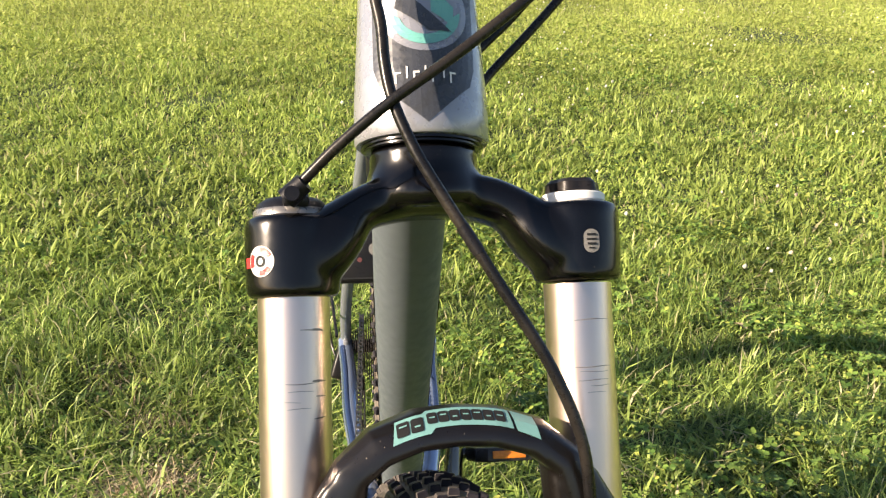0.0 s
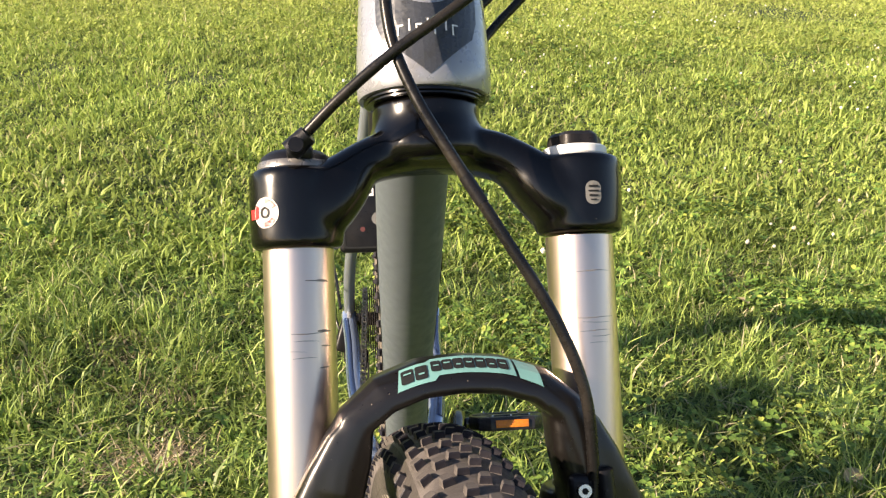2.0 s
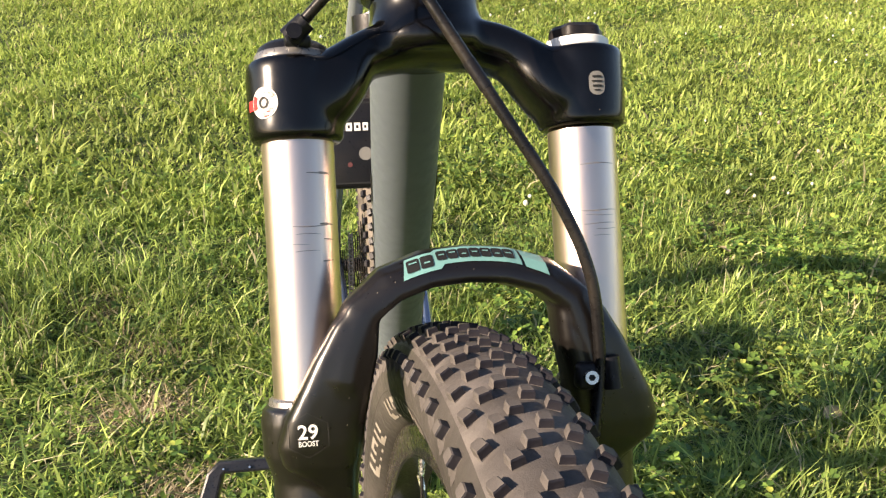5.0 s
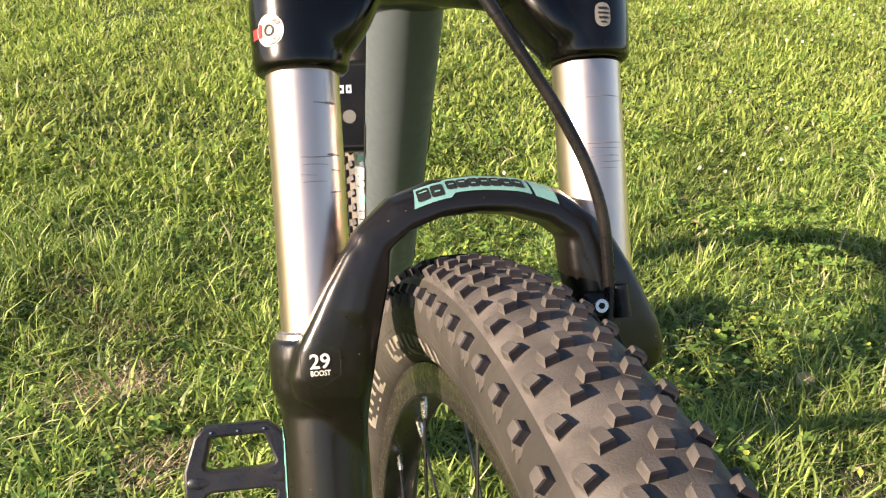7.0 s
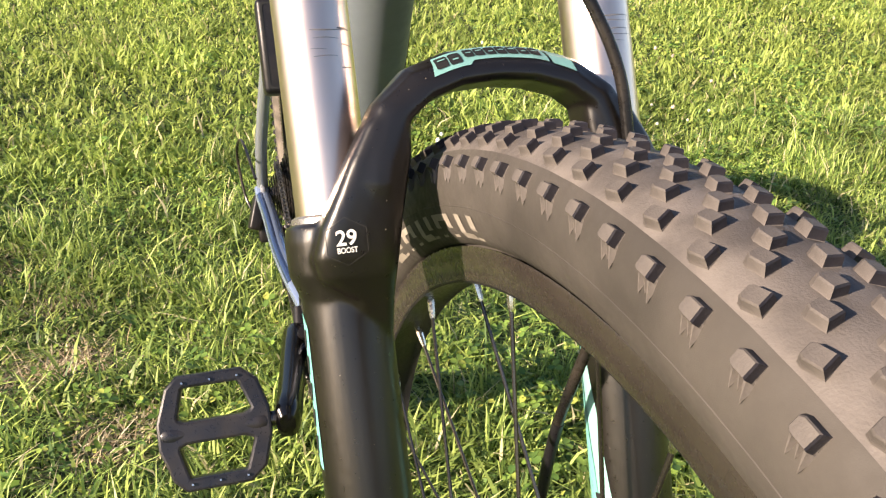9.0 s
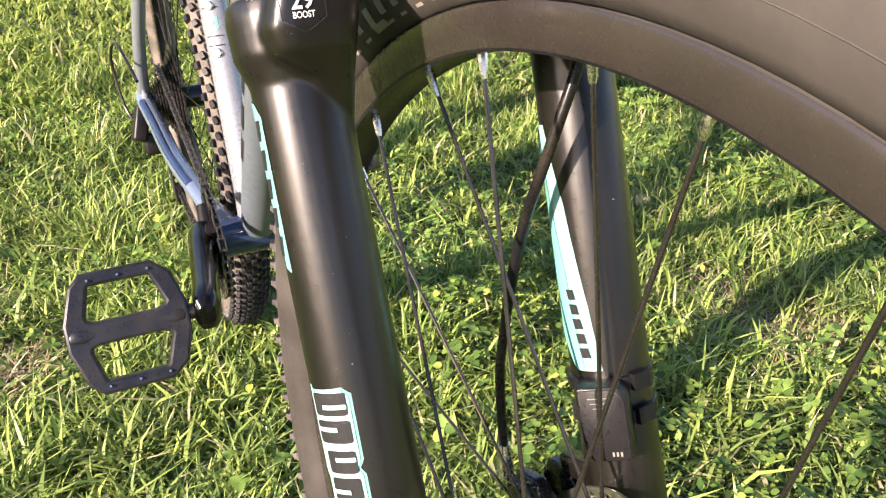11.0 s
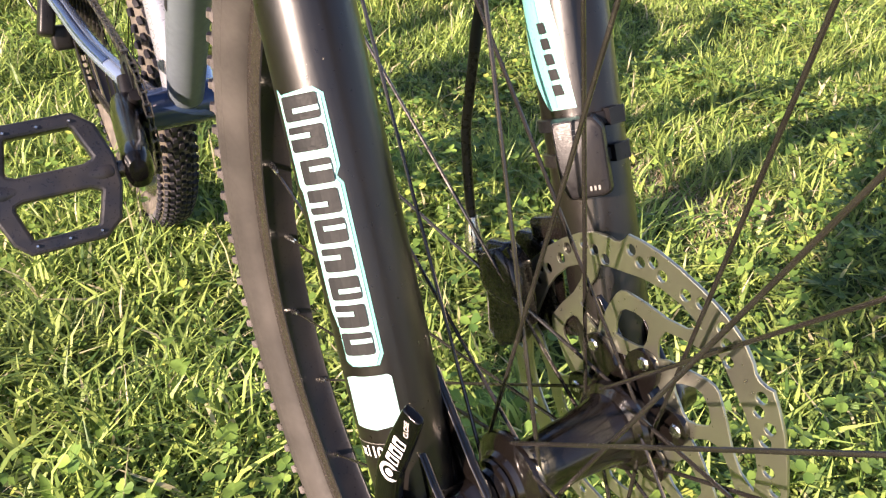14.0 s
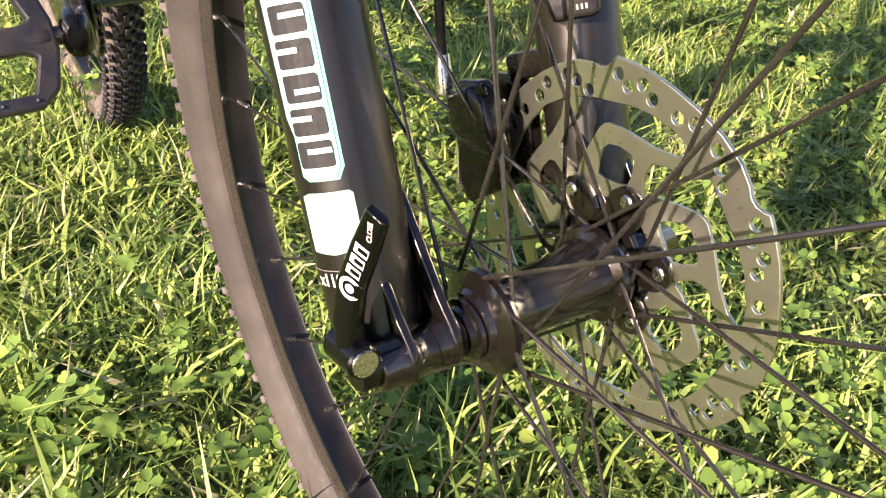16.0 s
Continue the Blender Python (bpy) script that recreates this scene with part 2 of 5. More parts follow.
def flat_mesh(loops, thick, bevel=0.0):
    """A plate in the xy plane from outlines; inner outlines become holes."""
    c = bpy.data.curves.new("plate", "CURVE")
    c.dimensions, c.fill_mode, c.extrude, c.bevel_depth, c.bevel_resolution = "2D", "BOTH", thick / 2, bevel, 1
    for loop in loops:
        s = c.splines.new("POLY")
        s.points.add(len(loop) - 1)
        for p, (x, y) in zip(s.points, loop):
            p.co = (x, y, 0, 1)
        s.use_cyclic_u = True
    ob = bpy.data.objects.new("plate", c)
    scene.collection.objects.link(ob)
    me = bpy.data.meshes.new_from_object(ob.evaluated_get(bpy.context.evaluated_depsgraph_get()))
    bpy.data.objects.remove(ob)
    bpy.data.curves.remove(c)
    return me


def word_mesh(body, size, thick=0.0):
    c = bpy.data.curves.new("word", "FONT")
    c.body, c.size, c.align_x, c.align_y, c.extrude = body, size, "CENTER", "CENTER", thick
    c.offset = size * 0.018
    ob = bpy.data.objects.new("word", c)
    scene.collection.objects.link(ob)
    me = bpy.data.meshes.new_from_object(ob.evaluated_get(bpy.context.evaluated_depsgraph_get()))
    bpy.data.objects.remove(ob)
    bpy.data.curves.remove(c)
    return me


def arc(cx, cy, r, a0, a1, n=10):
    return [(cx + r * math.cos(radians(a0 + (a1 - a0) * k / n)), cy + r * math.sin(radians(a0 + (a1 - a0) * k / n))) for k in range(n + 1)]


def round_rect(w, h, r, n=5, cx=0.0, cy=0.0):
    out = []
    for sx, sy, a in ((1, 1, 0), (-1, 1, 90), (-1, -1, 180), (1, -1, 270)):
        out += arc(cx + sx * (w / 2 - r), cy + sy * (h / 2 - r), r, a, a + 90, n)
    return out


def moved(me, m):
    me.transform(m)
    return me


def blended(ob, voxel, rounds=4):
    """Grows a part's overlapping pieces together into one casting with soft fillets."""
    r = ob.modifiers.new("casting", "REMESH")
    r.mode, r.voxel_size, r.use_smooth_shade = "VOXEL", voxel, True
    s = ob.modifiers.new("fillets", "SMOOTH")
    s.factor, s.iterations = 0.5, rounds
    dg = bpy.context.evaluated_depsgraph_get()
    me = bpy.data.meshes.new_from_object(ob.evaluated_get(dg))
    ob.modifiers.clear()
    old, ob.data = ob.data, me
    bpy.data.meshes.remove(old)
    me.shade_smooth()
    return ob


def on_surface(me, target, toward, lift=0.0004, cut=0.0):
    """Lays a flat decal's vertices on a part, along a direction in the part's own space."""
    tree = BVHTree.FromPolygons([v.co for v in target.data.vertices], [p.vertices for p in target.data.polygons])
    d = Vector(toward).normalized()
    bm = bmesh.new()
    bm.from_mesh(me)
    bmesh.ops.triangulate(bm, faces=bm.faces)
    if cut:
        for _ in range(7):
            long = [e for e in bm.edges if e.calc_length() > cut]
            if not long:
                break
            bmesh.ops.subdivide_edges(bm, edges=long, cuts=1, use_grid_fill=False)
            bmesh.ops.triangulate(bm, faces=bm.faces)
    lost = []
    for v in bm.verts:
        hit = tree.ray_cast(v.co - d * 0.004, d)
        if hit[0] is None:
            lost.append(v)
        else:
            v.co = hit[0] - d * lift
    bmesh.ops.delete(bm, geom=lost, context="VERTS")
    bm.to_mesh(me)
    bm.free()
    return me


FORK = pose(0, 0, 0.362, -21.5, 0, 0)


def fk(u, v, w):
    """A place on the fork: across, forwards and up along its legs, from the axle."""
    return Vector((u, -v, w))

# ---- ground ----


def ground_height(x, y):
    """A level spot under the bike; behind it the meadow climbs gently."""
    t = np.maximum(0, np.asarray(y, float) - 1.3)
    rise = 0.15 * (np.sqrt(t * t + 0.25) - 0.5)
    rise = np.where(t > 60, 0.15 * 59.5 + 0.02 * (t - 60), rise)
    return rise + 0.012 * np.sin(2.3 * x + 0.7) * np.sin(1.9 * y + 0.4) + 0.006 * np.sin(7.1 * x) * np.sin(6.3 * y + 1)


def sheet(xs, ys):
    gx, gy = np.meshgrid(xs, ys)
    co = np.stack([gx, gy, ground_height(gx, gy)], -1).reshape(-1, 3)
    w, h = len(xs), len(ys)
    quads = [(j * w + i, j * w + i + 1, (j + 1) * w + i + 1, (j + 1) * w + i) for j in range(h - 1) for i in range(w - 1)]
    me = bpy.data.meshes.new("ground")
    me.from_pydata(co.tolist(), [], quads)
    return me


far_steps = np.array([30, 45, 70, 110, 200, 400, 900])
xs = np.concatenate([-far_steps[::-1], np.arange(-20, -2, 1.0), np.arange(-2, 3, 0.1), np.arange(3, 21, 1.0), far_steps])
ys = np.concatenate([-far_steps[::-1], np.arange(-20, -1, 1.0), np.arange(-1, 4, 0.1), np.arange(4, 26, 1.0), far_steps])
ground = tagged(part("ground", sheet(xs, ys), soil, None, smooth=60), "mown meadow ground of brown soil and thatch", "ground", kind="structure")

# ---- the bike ----
bike = tagged(new("mountain_bike"), "black and silver hardtail mountain bike standing on the grass", "bicycle")
L_U, R_U, LEG_Y = -0.0672, 0.0705, 0.019
SIDES = (("left", L_U), ("right", R_U))
STEER = FORK @ Vector((-0.003, 0.030, 0.55))
FRAME = Matrix.Translation(STEER) @ Matrix.Rotation(radians(-4.1), 4, FORK.to_3x3() @ Vector((0, 0, 1))) @ Matrix.Translation(-STEER)


def rounded_section(c, half_a, half_b, ax_a, ax_b, power=0.55, n=20):
    out = []
    for k in range(n):
        t = 2 * math.pi * k / n
        ca, sa = math.cos(t), math.sin(t)
        out.append(Vector(c) + Vector(ax_a) * half_a * math.copysign(abs(ca) ** power, ca) + Vector(ax_b) * half_b * math.copysign(abs(sa) ** power, sa))
    return out


def finer(rows, n=4):
    """More rows between the given ones, on a smooth curve through all their numbers."""
    p = np.array(rows, float)
    out = []
    for i in range(len(p) - 1):
        a, b, c, d = p[max(i - 1, 0)], p[i], p[i + 1], p[min(i + 2, len(p) - 1)]
        out += [0.5 * (2 * b + (c - a) * t + (2 * a - 5 * b + 4 * c - d) * t * t + (3 * b - a - 3 * c + d) * t ** 3) for t in (k / n for k in range(n))]
    return [tuple(float(x) for x in r) for r in out + [p[-1]]]


def sweep_section(bm, rows, power=0.55):
    """rows: (u, v, w, half thickness, half depth) along an arch in the fork's plane."""
    rings = []
    rows = finer(rows)
    for i, (u, v, w, th, dp) in enumerate(rows):
        a, b = rows[max(i - 1, 0)], rows[min(i + 1, len(rows) - 1)]
        d = Vector((b[0] - a[0], 0, b[2] - a[2])).normalized()
        out = Vector((-d.z, 0, d.x))
        rings.append(rounded_section(fk(u, v, w), th, dp, out, (0, 1, 0), power))
    return ring_loft(bm, rings)


def right_lean(w):
    """Leans the right lower leg's foot back and in to fit the camera's view."""
    t = min(1.0, max(0.0, (0.336 - w) / 0.236))
    return -0.004 * t, -0.005 * t


def leg_column(bm, u, rows, segs=28, lean=None):
    offs = [lean(w) if lean else (0, 0) for w, _ in rows]
    return tube(bm, [fk(u + du, -LEG_Y + dv, w) for (w, _), (du, dv) in zip(rows, offs)], [r for _, r in rows], segs)


# crown
bm = bmesh.new()
sweep_section(bm, [(-0.070, -0.019, 0.4740, 0.018, 0.019), (-0.058, -0.0195, 0.4765, 0.0180, 0.0210), (-0.047, -0.0205, 0.4852, 0.0150, 0.0200), (-0.036, -0.0235, 0.4958, 0.0108, 0.0190),
                   (-0.024, -0.027, 0.5010, 0.0112, 0.0200), (-0.010, -0.029, 0.5034, 0.0110, 0.0220), (0.002, -0.029, 0.5038, 0.0110, 0.0225), (0.014, -0.029, 0.5034, 0.0110, 0.0220), (0.028, -0.027, 0.5010, 0.0112, 0.0200),
                   (0.040, -0.024, 0.4955, 0.0110, 0.0185), (0.050, -0.0205, 0.4860, 0.0145, 0.0200), (0.061, -0.0195, 0.4785, 0.0185, 0.0210), (0.073, -0.019, 0.4765, 0.019, 0.019)], 0.7)
for u, lo, hi in ((L_U, 0.4550, 0.4925), (R_U, 0.4590, 0.4975)):
    leg_column(bm, u, [(lo, 0.0205), (lo + 0.0015, 0.0216), (0.475, 0.0222), (hi - 0.0030, 0.0222), (hi, 0.0210)])
tube(bm, [fk(-0.0025, -0.030, w) for w in (0.496, 0.5030, 0.508, 0.513, 0.518, 0.5265)], [0.0290, 0.0318, 0.0304, 0.0280, 0.0268, 0.0272], 48)
crown = blended(part("fork_crown", bm, gloss_black, bike, "glossy black forged fork crown", FORK), 0.0012, 34)
bm = bmesh.new()
tube(bm, [fk(-0.003, -0.030, w) for w in (0.5260, 0.5263, 0.5272, 0.5276, 0.5320)], [0.0280, 0.0290, 0.0290, 0.0306, 0.0306], 48)
part("headset_race", bm, gloss_black, bike, "black headset seal ring", FORK)

# stanchions with their rub lines
for name, u in SIDES:
    bm = bmesh.new()
    leg_column(bm, u, [(0.315, 0.0165), (0.34, 0.0165), (0.40, 0.0165), (0.458, 0.0165)], 64)
    st = part("stanchion", bm, stanchion_metal, bike, "polished champagne coloured stanchion with rub lines", FORK)
    lines = [(0.4400, 10, 52, 0.0007), (0.4405, 30, 50, 0.0012), (0.4165, -14, 40, 0.0006), (0.4172, 28, 55, 0.0014), (0.4130, -10, 30, 0.0004), (0.4105, 34, 54, 0.0009), (0.4055, -12, 25, 0.0004), (0.4010, 30, 52, 0.0009), (0.4085, -16, 10, 0.0003)]
    if name == "right":
        lines = [(0.4404, -26, 36, 0.0006), (0.4182, -28, 36, 0.0006), (0.4160, -20, 30, 0.0004), (0.4120, -24, 30, 0.0005), (0.4095, -5, 34, 0.0004), (0.4062, -10, 22, 0.0003)]
    for w, a0, a1, h in lines:
        bm = bmesh.new()
        lo, hi = [], []
        for k in range(9):
            a = radians(a0 + (a1 - a0) * k / 8)
            t = 0.8 * h * (0.35 + 0.65 * math.sin(math.pi * min(1, (k + 0.7) / 8.4)))
            p = Vector((u + 0.01665 * math.sin(a), LEG_Y - 0.01665 * math.cos(a), w + 0.00025 * math.sin(5 * a + w * 900)))
            lo.append(bm.verts.new(p - Vector((0, 0, t / 2)))), hi.append(bm.verts.new(p + Vector((0, 0, t / 2))))
        for k in range(8):
            bm.faces.new((lo[k], lo[k + 1], hi[k + 1], hi[k]))
        part("rub_line", bm, grease, st, "dark rub line")

# lower casting: two legs, arch and dropouts
bm = bmesh.new()
for s, u in ((-1, L_U + 0.0007), (1, R_U - 0.0025)):
    leg_column(bm, u, [(-0.010, 0.0110), (-0.006, 0.0150), (0.006, 0.0180), (0.05, 0.0195), (0.15, 0.0196), (0.24, 0.0193), (0.304, 0.0190), (0.310, 0.0210), (0.3155, 0.0230), (0.330, 0.0234), (0.336, 0.0222), (0.3375, 0.0190)], 36, right_lean if s > 0 else None)
arch_rows = [(-0.0640, -0.0040, 0.320, 0.0070, 0.0095), (-0.0600, 0.0015, 0.335, 0.0085, 0.0120), (-0.0560, 0.0050, 0.350, 0.0095, 0.0130), (-0.0530, 0.0055, 0.361, 0.0095, 0.0130), (-0.0450, 0.0065, 0.3785, 0.0092, 0.0125), (-0.0320, 0.007, 0.3900, 0.0102, 0.0120),
             (-0.0150, 0.007, 0.3960, 0.0102, 0.0120), (0.003, 0.007, 0.3974, 0.0102, 0.0120), (0.020, 0.007, 0.3960, 0.0102, 0.0120), (0.0380, 0.007, 0.3905, 0.0102, 0.0120), (0.0510, 0.0065, 0.3795, 0.0092, 0.0125), (0.0590, 0.0055, 0.362, 0.0095, 0.0130),
             (0.0620, 0.0050, 0.351, 0.0095, 0.0130), (0.0650, 0.0015, 0.335, 0.0085, 0.0120), (0.0690, -0.0040, 0.320, 0.0070, 0.0095)]
slant = [(0.95, -0.85), (1.0, -0.45), (0.85, 0.05), (0.35, 0.55), (-0.25, 1.0), (-0.75, 1.05), (-1.0, 0.80), (-1.0, -0.75), (-0.8, -0.95), (0.6, -0.98)]
square = [(0.95, -0.85), (1.0, -0.30), (1.0, 0.35), (0.75, 0.90), (-0.05, 1.0), (-0.75, 1.0), (-1.0, 0.80), (-1.0, -0.75), (-0.8, -0.95), (0.6, -0.98)]
rings = []
arch_rows = [(u, v, w - 0.0008 * k, th - 0.0016 * k, dp) for u, v, w, th, dp in arch_rows for k in (max(0.0, min(1.0, (0.062 - abs(u - 0.003)) / 0.018)),)]
for i, (u, v, w, th, dp) in enumerate(arch_rows):
    a, b = arch_rows[max(i - 1, 0)], arch_rows[min(i + 1, len(arch_rows) - 1)]
    d = Vector((b[0] - a[0], 0, b[2] - a[2])).normalized()
    out = Vector((-d.z, 0, d.x))
    f = min(1, abs(u - 0.003) / 0.052) ** 2
    rings.append([fk(u, v + (q * (1 - f) + q2 * f) * dp, w) + out * (p * (1 - f) + p2 * f) * th for (p, q), (p2, q2) in zip(slant, square)])
ring_loft(bm, rings)
# broad webs that carry the arch down into the legs
for s in (-1, 1):
    rings = []
    for w, uo, ui, vf, vb in ((0.225, 0.056, 0.0520, -0.014, -0.024), (0.286, 0.061, 0.0515, -0.0065, -0.024), (0.303, 0.070, 0.0508, 0.0035, -0.024), (0.3135, 0.0830, 0.0495, 0.0105, -0.024), (0.322, 0.0850, 0.0480, 0.0130, -0.022), (0.334, 0.0812, 0.0462, 0.0150, -0.014), (0.345, 0.0752, 0.0440, 0.0165, -0.009), (0.360, 0.0676, 0.0405, 0.0178, -0.007), (0.374, 0.0592, 0.0392, 0.0180, -0.006), (0.381, 0.0510, 0.0395, 0.0175, -0.005)):
        uo += 0.003 * (s > 0) * (w > 0.30)
        c = (uo + ui) / 2 * s + 0.0025
        rings.append(rounded_section(fk(c, (vf + vb) / 2, w), (uo - ui) / 2, (vf - vb) / 2, (1, 0, 0), (0, 1, 0), 0.45, 24))
    ring_loft(bm, rings)
lowers = blended(part("fork_lower", bm, matte_black, bike, "satin black lower fork casting with arch", FORK), 0.0012, 5)
for s in (-1, 1):
    bm = bmesh.new()
    tube(bm, [fk(s * x, 0, 0) for x in (0.0440, 0.0448, 0.0530, 0.0540, 0.0650, 0.0660, 0.0730, 0.0740, 0.0810, 0.0818)], [0.0098, 0.0108, 0.0108, 0.0098, 0.0098, 0.0108, 0.0108, 0.0096, 0.0096, 0.0088], 36)
    for x, wide in ((0.0490, 0.0044), (0.0690, 0.0040)):
        side = [(0.0118, -0.001), (0.0105, 0.0065), (0.0045, 0.018), (-0.0025, 0.036), (-0.012, 0.060), (-0.022, 0.060), (-0.026, 0.02), (-0.020, -0.004), (-0.008, -0.0100), (0.003, -0.0112), (0.0090, -0.0080)]
        ring_loft(bm, [[fk(s * x + d, v * k, w * k + (1 - k) * 0.01) for v, w in side] for d, k in ((-wide / 2, 0.90), (-wide * 0.46, 0.955), (-wide * 0.30, 0.99), (0, 1.0), (wide * 0.30, 0.99), (wide * 0.46, 0.955), (wide / 2, 0.90))])
    box(bm, fk(s * 0.0600, -0.013, 0.020), (0.018, 0.014, 0.044), (-6, 0, 0), 0.003)
    part("dropout_casting", bm, hub_black, lowers, "glossy black dropout with two ribs", smooth=60)
for name, u in SIDES:
    bm = bmesh.new()
    tube(bm, [fk(u, -LEG_Y, w) for w in (0.3365, 0.3372, 0.3395, 0.3405)], [0.0185, 0.0190, 0.0186, 0.0172], 40)
    part("dust_seal", bm, seal_grey, bike, "grey dust seal lip", FORK)

# top caps
bm = bmesh.new()
tube(bm, [fk(L_U, -LEG_Y, w) for w in (0.4920, 0.4926, 0.4952, 0.4960)], [0.0172, 0.0182, 0.0180, 0.0174], 40)
cap = part("lockout_cap", bm, seal_grey, bike, "grey metal lockout cap with cable stop", FORK)
bm = bmesh.new()
tube(bm, [fk(L_U, -LEG_Y, w) for w in (0.4956, 0.4986, 0.5010, 0.5022, 0.5026)], [0.0174, 0.0162, 0.0130, 0.0080, 0.003], 32)
box(bm, fk(L_U + 0.002, -0.006, 0.4995), (0.012, 0.012, 0.006), (20, 0, 0), 0.002)
tube(bm, [fk(L_U - 0.002, 0.001, 0.4985), fk(L_U + 0.006, 0.004, 0.5055)], [0.0052, 0.0046], 16)
tube(bm, [fk(L_U + 0.0005, 0.0085, 0.5000), fk(L_U + 0.0005, 0.0025, 0.5000)], [0.0034, 0.0034], 12)
part("cable_stop", bm, plastic_black, cap, "dark cable stop")
bm = bmesh.new()
tube(bm, [fk(R_U, -LEG_Y, w) for w in (0.4975, 0.4985, 0.5017, 0.5025)], [0.0150, 0.0158, 0.0158, 0.0148], 40)
cap = part("preload_cap", bm, white_ink, bike, "white preload cap with black knob", FORK)
bm = bmesh.new()
ring_loft(bm, [[fk(R_U + r * (1 + 0.07 * math.cos(6 * a)) * math.cos(a), -LEG_Y + r * (1 + 0.07 * math.cos(6 * a)) * math.sin(a), w) for a in (2 * math.pi * k / 48 for k in range(48))] for w, r in ((0.5023, 0.0125), (0.5030, 0.0132), (0.5075, 0.0126), (0.5095, 0.0105), (0.5097, 0.006))])
part("preload_knob", bm, plastic_black, cap, "black lobed knob")

# head tube and its marks
bm = bmesh.new()
hx = [(0.5290, 0.0308), (0.5292, 0.0328), (0.5304, 0.0336), (0.540, 0.0337), (0.552, 0.0333), (0.575, 0.0318), (0.60, 0.0303), (0.63, 0.0290), (0.66, 0.0290), (0.672, 0.0275)]
tube(bm, [fk(-0.003, -0.030, w) for w, _ in hx], [r for _, r in hx], 48)
head = part("head_tube", bm, silver_paint, bike, "pearl silver head tube with a dark chevron", FORK)


def leg_plane(u, angle, w, y=LEG_Y):
    """A plane outside an upright round part; its x runs round the part and its y up."""
    a = radians(angle)
    n, t = Vector((math.sin(a), -math.cos(a), 0)), Vector((math.cos(a), math.sin(a), 0))
    o = Vector((u, y, w)) + n * 0.05
    return Matrix(((t.x, 0, n.x, o.x), (t.y, 0, n.y, o.y), (t.z, 1, n.z, o.z), (0, 0, 0, 1))), -n


def decal(name, loops, mat, target, plane, lift=0.0004, cut=0.004, label=""):
    m, d = plane
    return part(name, on_surface(moved(flat_mesh(loops, 0), m), target, d, lift, cut), mat, target, label, smooth=0)


def word(name, body, size, mat, target, plane, turn=0, at=(0, 0), squeeze=1.0, lift=0.0005):
    m, d = plane
    me = moved(word_mesh(body, size), m @ pose(at[0], at[1], 0, 0, 0, turn) @ Matrix.Diagonal((squeeze, 1, 1, 1)))
    return part(name, on_surface(me, target, d, lift, 0.003), mat, target, smooth=0)


def bar(cx, cy, w, h, slant=0.0):
    return [(cx - w / 2 - slant, cy - h / 2), (cx + w / 2 - slant, cy - h / 2), (cx + w / 2 + slant, cy + h / 2), (cx - w / 2 + slant, cy + h / 2)]


hp = leg_plane(-0.003, -4, 0.5470, 0.030)
decal("chevron", [[(-0.0235, 0.075), (-0.0235, 0.014), (-0.021, 0.005), (0.001, -0.0135), (0.022, 0.005), (0.0245, 0.014), (0.0245, 0.075)]], dark_paint, head, hp, 0.0003)
disc = arc(0.001, 0.041, 0.0205, 0, 354, 59)
decal("badge_field", [disc], silver_paint, head, hp, 0.0006)
decal("badge_ring", [arc(0.001, 0.041, 0.0172, 180, 360, 30) + arc(0.001, 0.041, 0.0125, 340, 200, 24)], mint, head, hp, 0.0009)
decal("badge_mark", [[(0.004, 0.052), (0.0150, 0.043), (0.0145, 0.0335), (0.004, 0.040)]], mint, head, hp, 0.0009)
decal("badge_stroke", [[(-0.011, 0.052), (0.0135, 0.0305), (0.003, 0.0305), (-0.013, 0.042)]], dark_paint, head, hp, 0.0012)
for k in range(7):
    bx = -0.0125 + k * 0.0043
    decal("lettering_bar", [bar(bx, 0.0102, 0.0008, 0.0058)] if k % 2 else [bar(bx, 0.0102, 0.0030, 0.0009), bar(bx - 0.001, 0.0075, 0.0008, 0.0045)], white_ink, head, hp, 0.0007)

# stickers on the crown
sp = leg_plane(L_U, -39, 0.4712)
decal("round_sticker", [arc(0, 0, 0.0070, 0, 352, 44)], sticker_white, crown, sp, 0.0003, label="round white and red sticker")
for k in range(3):
    a = 25 + 120 * k
    decal("sticker_mark", [arc(0, 0, 0.0063, a, a + 62, 8) + arc(0, 0, 0.0042, a + 62, a, 8)], red_ink, crown, sp, 0.0006)
decal("sticker_ring", [arc(0, 0, 0.0026, 0, 345, 23), arc(0, 0, 0.0016, 0, 345, 23)], dark_ink, crown, sp, 0.0006)
decal("sticker_tab", [bar(-0.0084, -0.0002, 0.0044, 0.0046)], red_ink, crown, sp, 0.0003)
sp = leg_plane(R_U, 2, 0.4772)
decal("grey_badge", [round_rect(0.0078, 0.0112, 0.0035)], grey_ink, crown, sp, 0.0003, label="small grey printed badge")
for x, y, w, h in ((0, 0.0030, 0.0046, 0.0010), (0, 0.0008, 0.0052, 0.0008), (0, -0.0014, 0.0044, 0.0010), (0, -0.0034, 0.003, 0.0007)):
    decal("badge_mark", [bar(x, y, w, h)], dark_ink, crown, sp, 0.0006)

def slit(k, cx, cy, w, h, upright):
    """A thin bar that parts a dark block, high in one block and low in the next."""
    off, half, thick = (0.30, -0.26, 0.05)[k % 3], (0.62, 0.45, 0.55)[k % 3], 0.11
    x0, x1, y0, y1 = (-half, half, off - thick, off + thick) if upright else (off - thick, off + thick, -half, half)
    return [[(cx + x * w / 2, cy + y * h / 2) for x, y in ((x0, y0), (x1, y0), (x1, y1), (x0, y1))]]


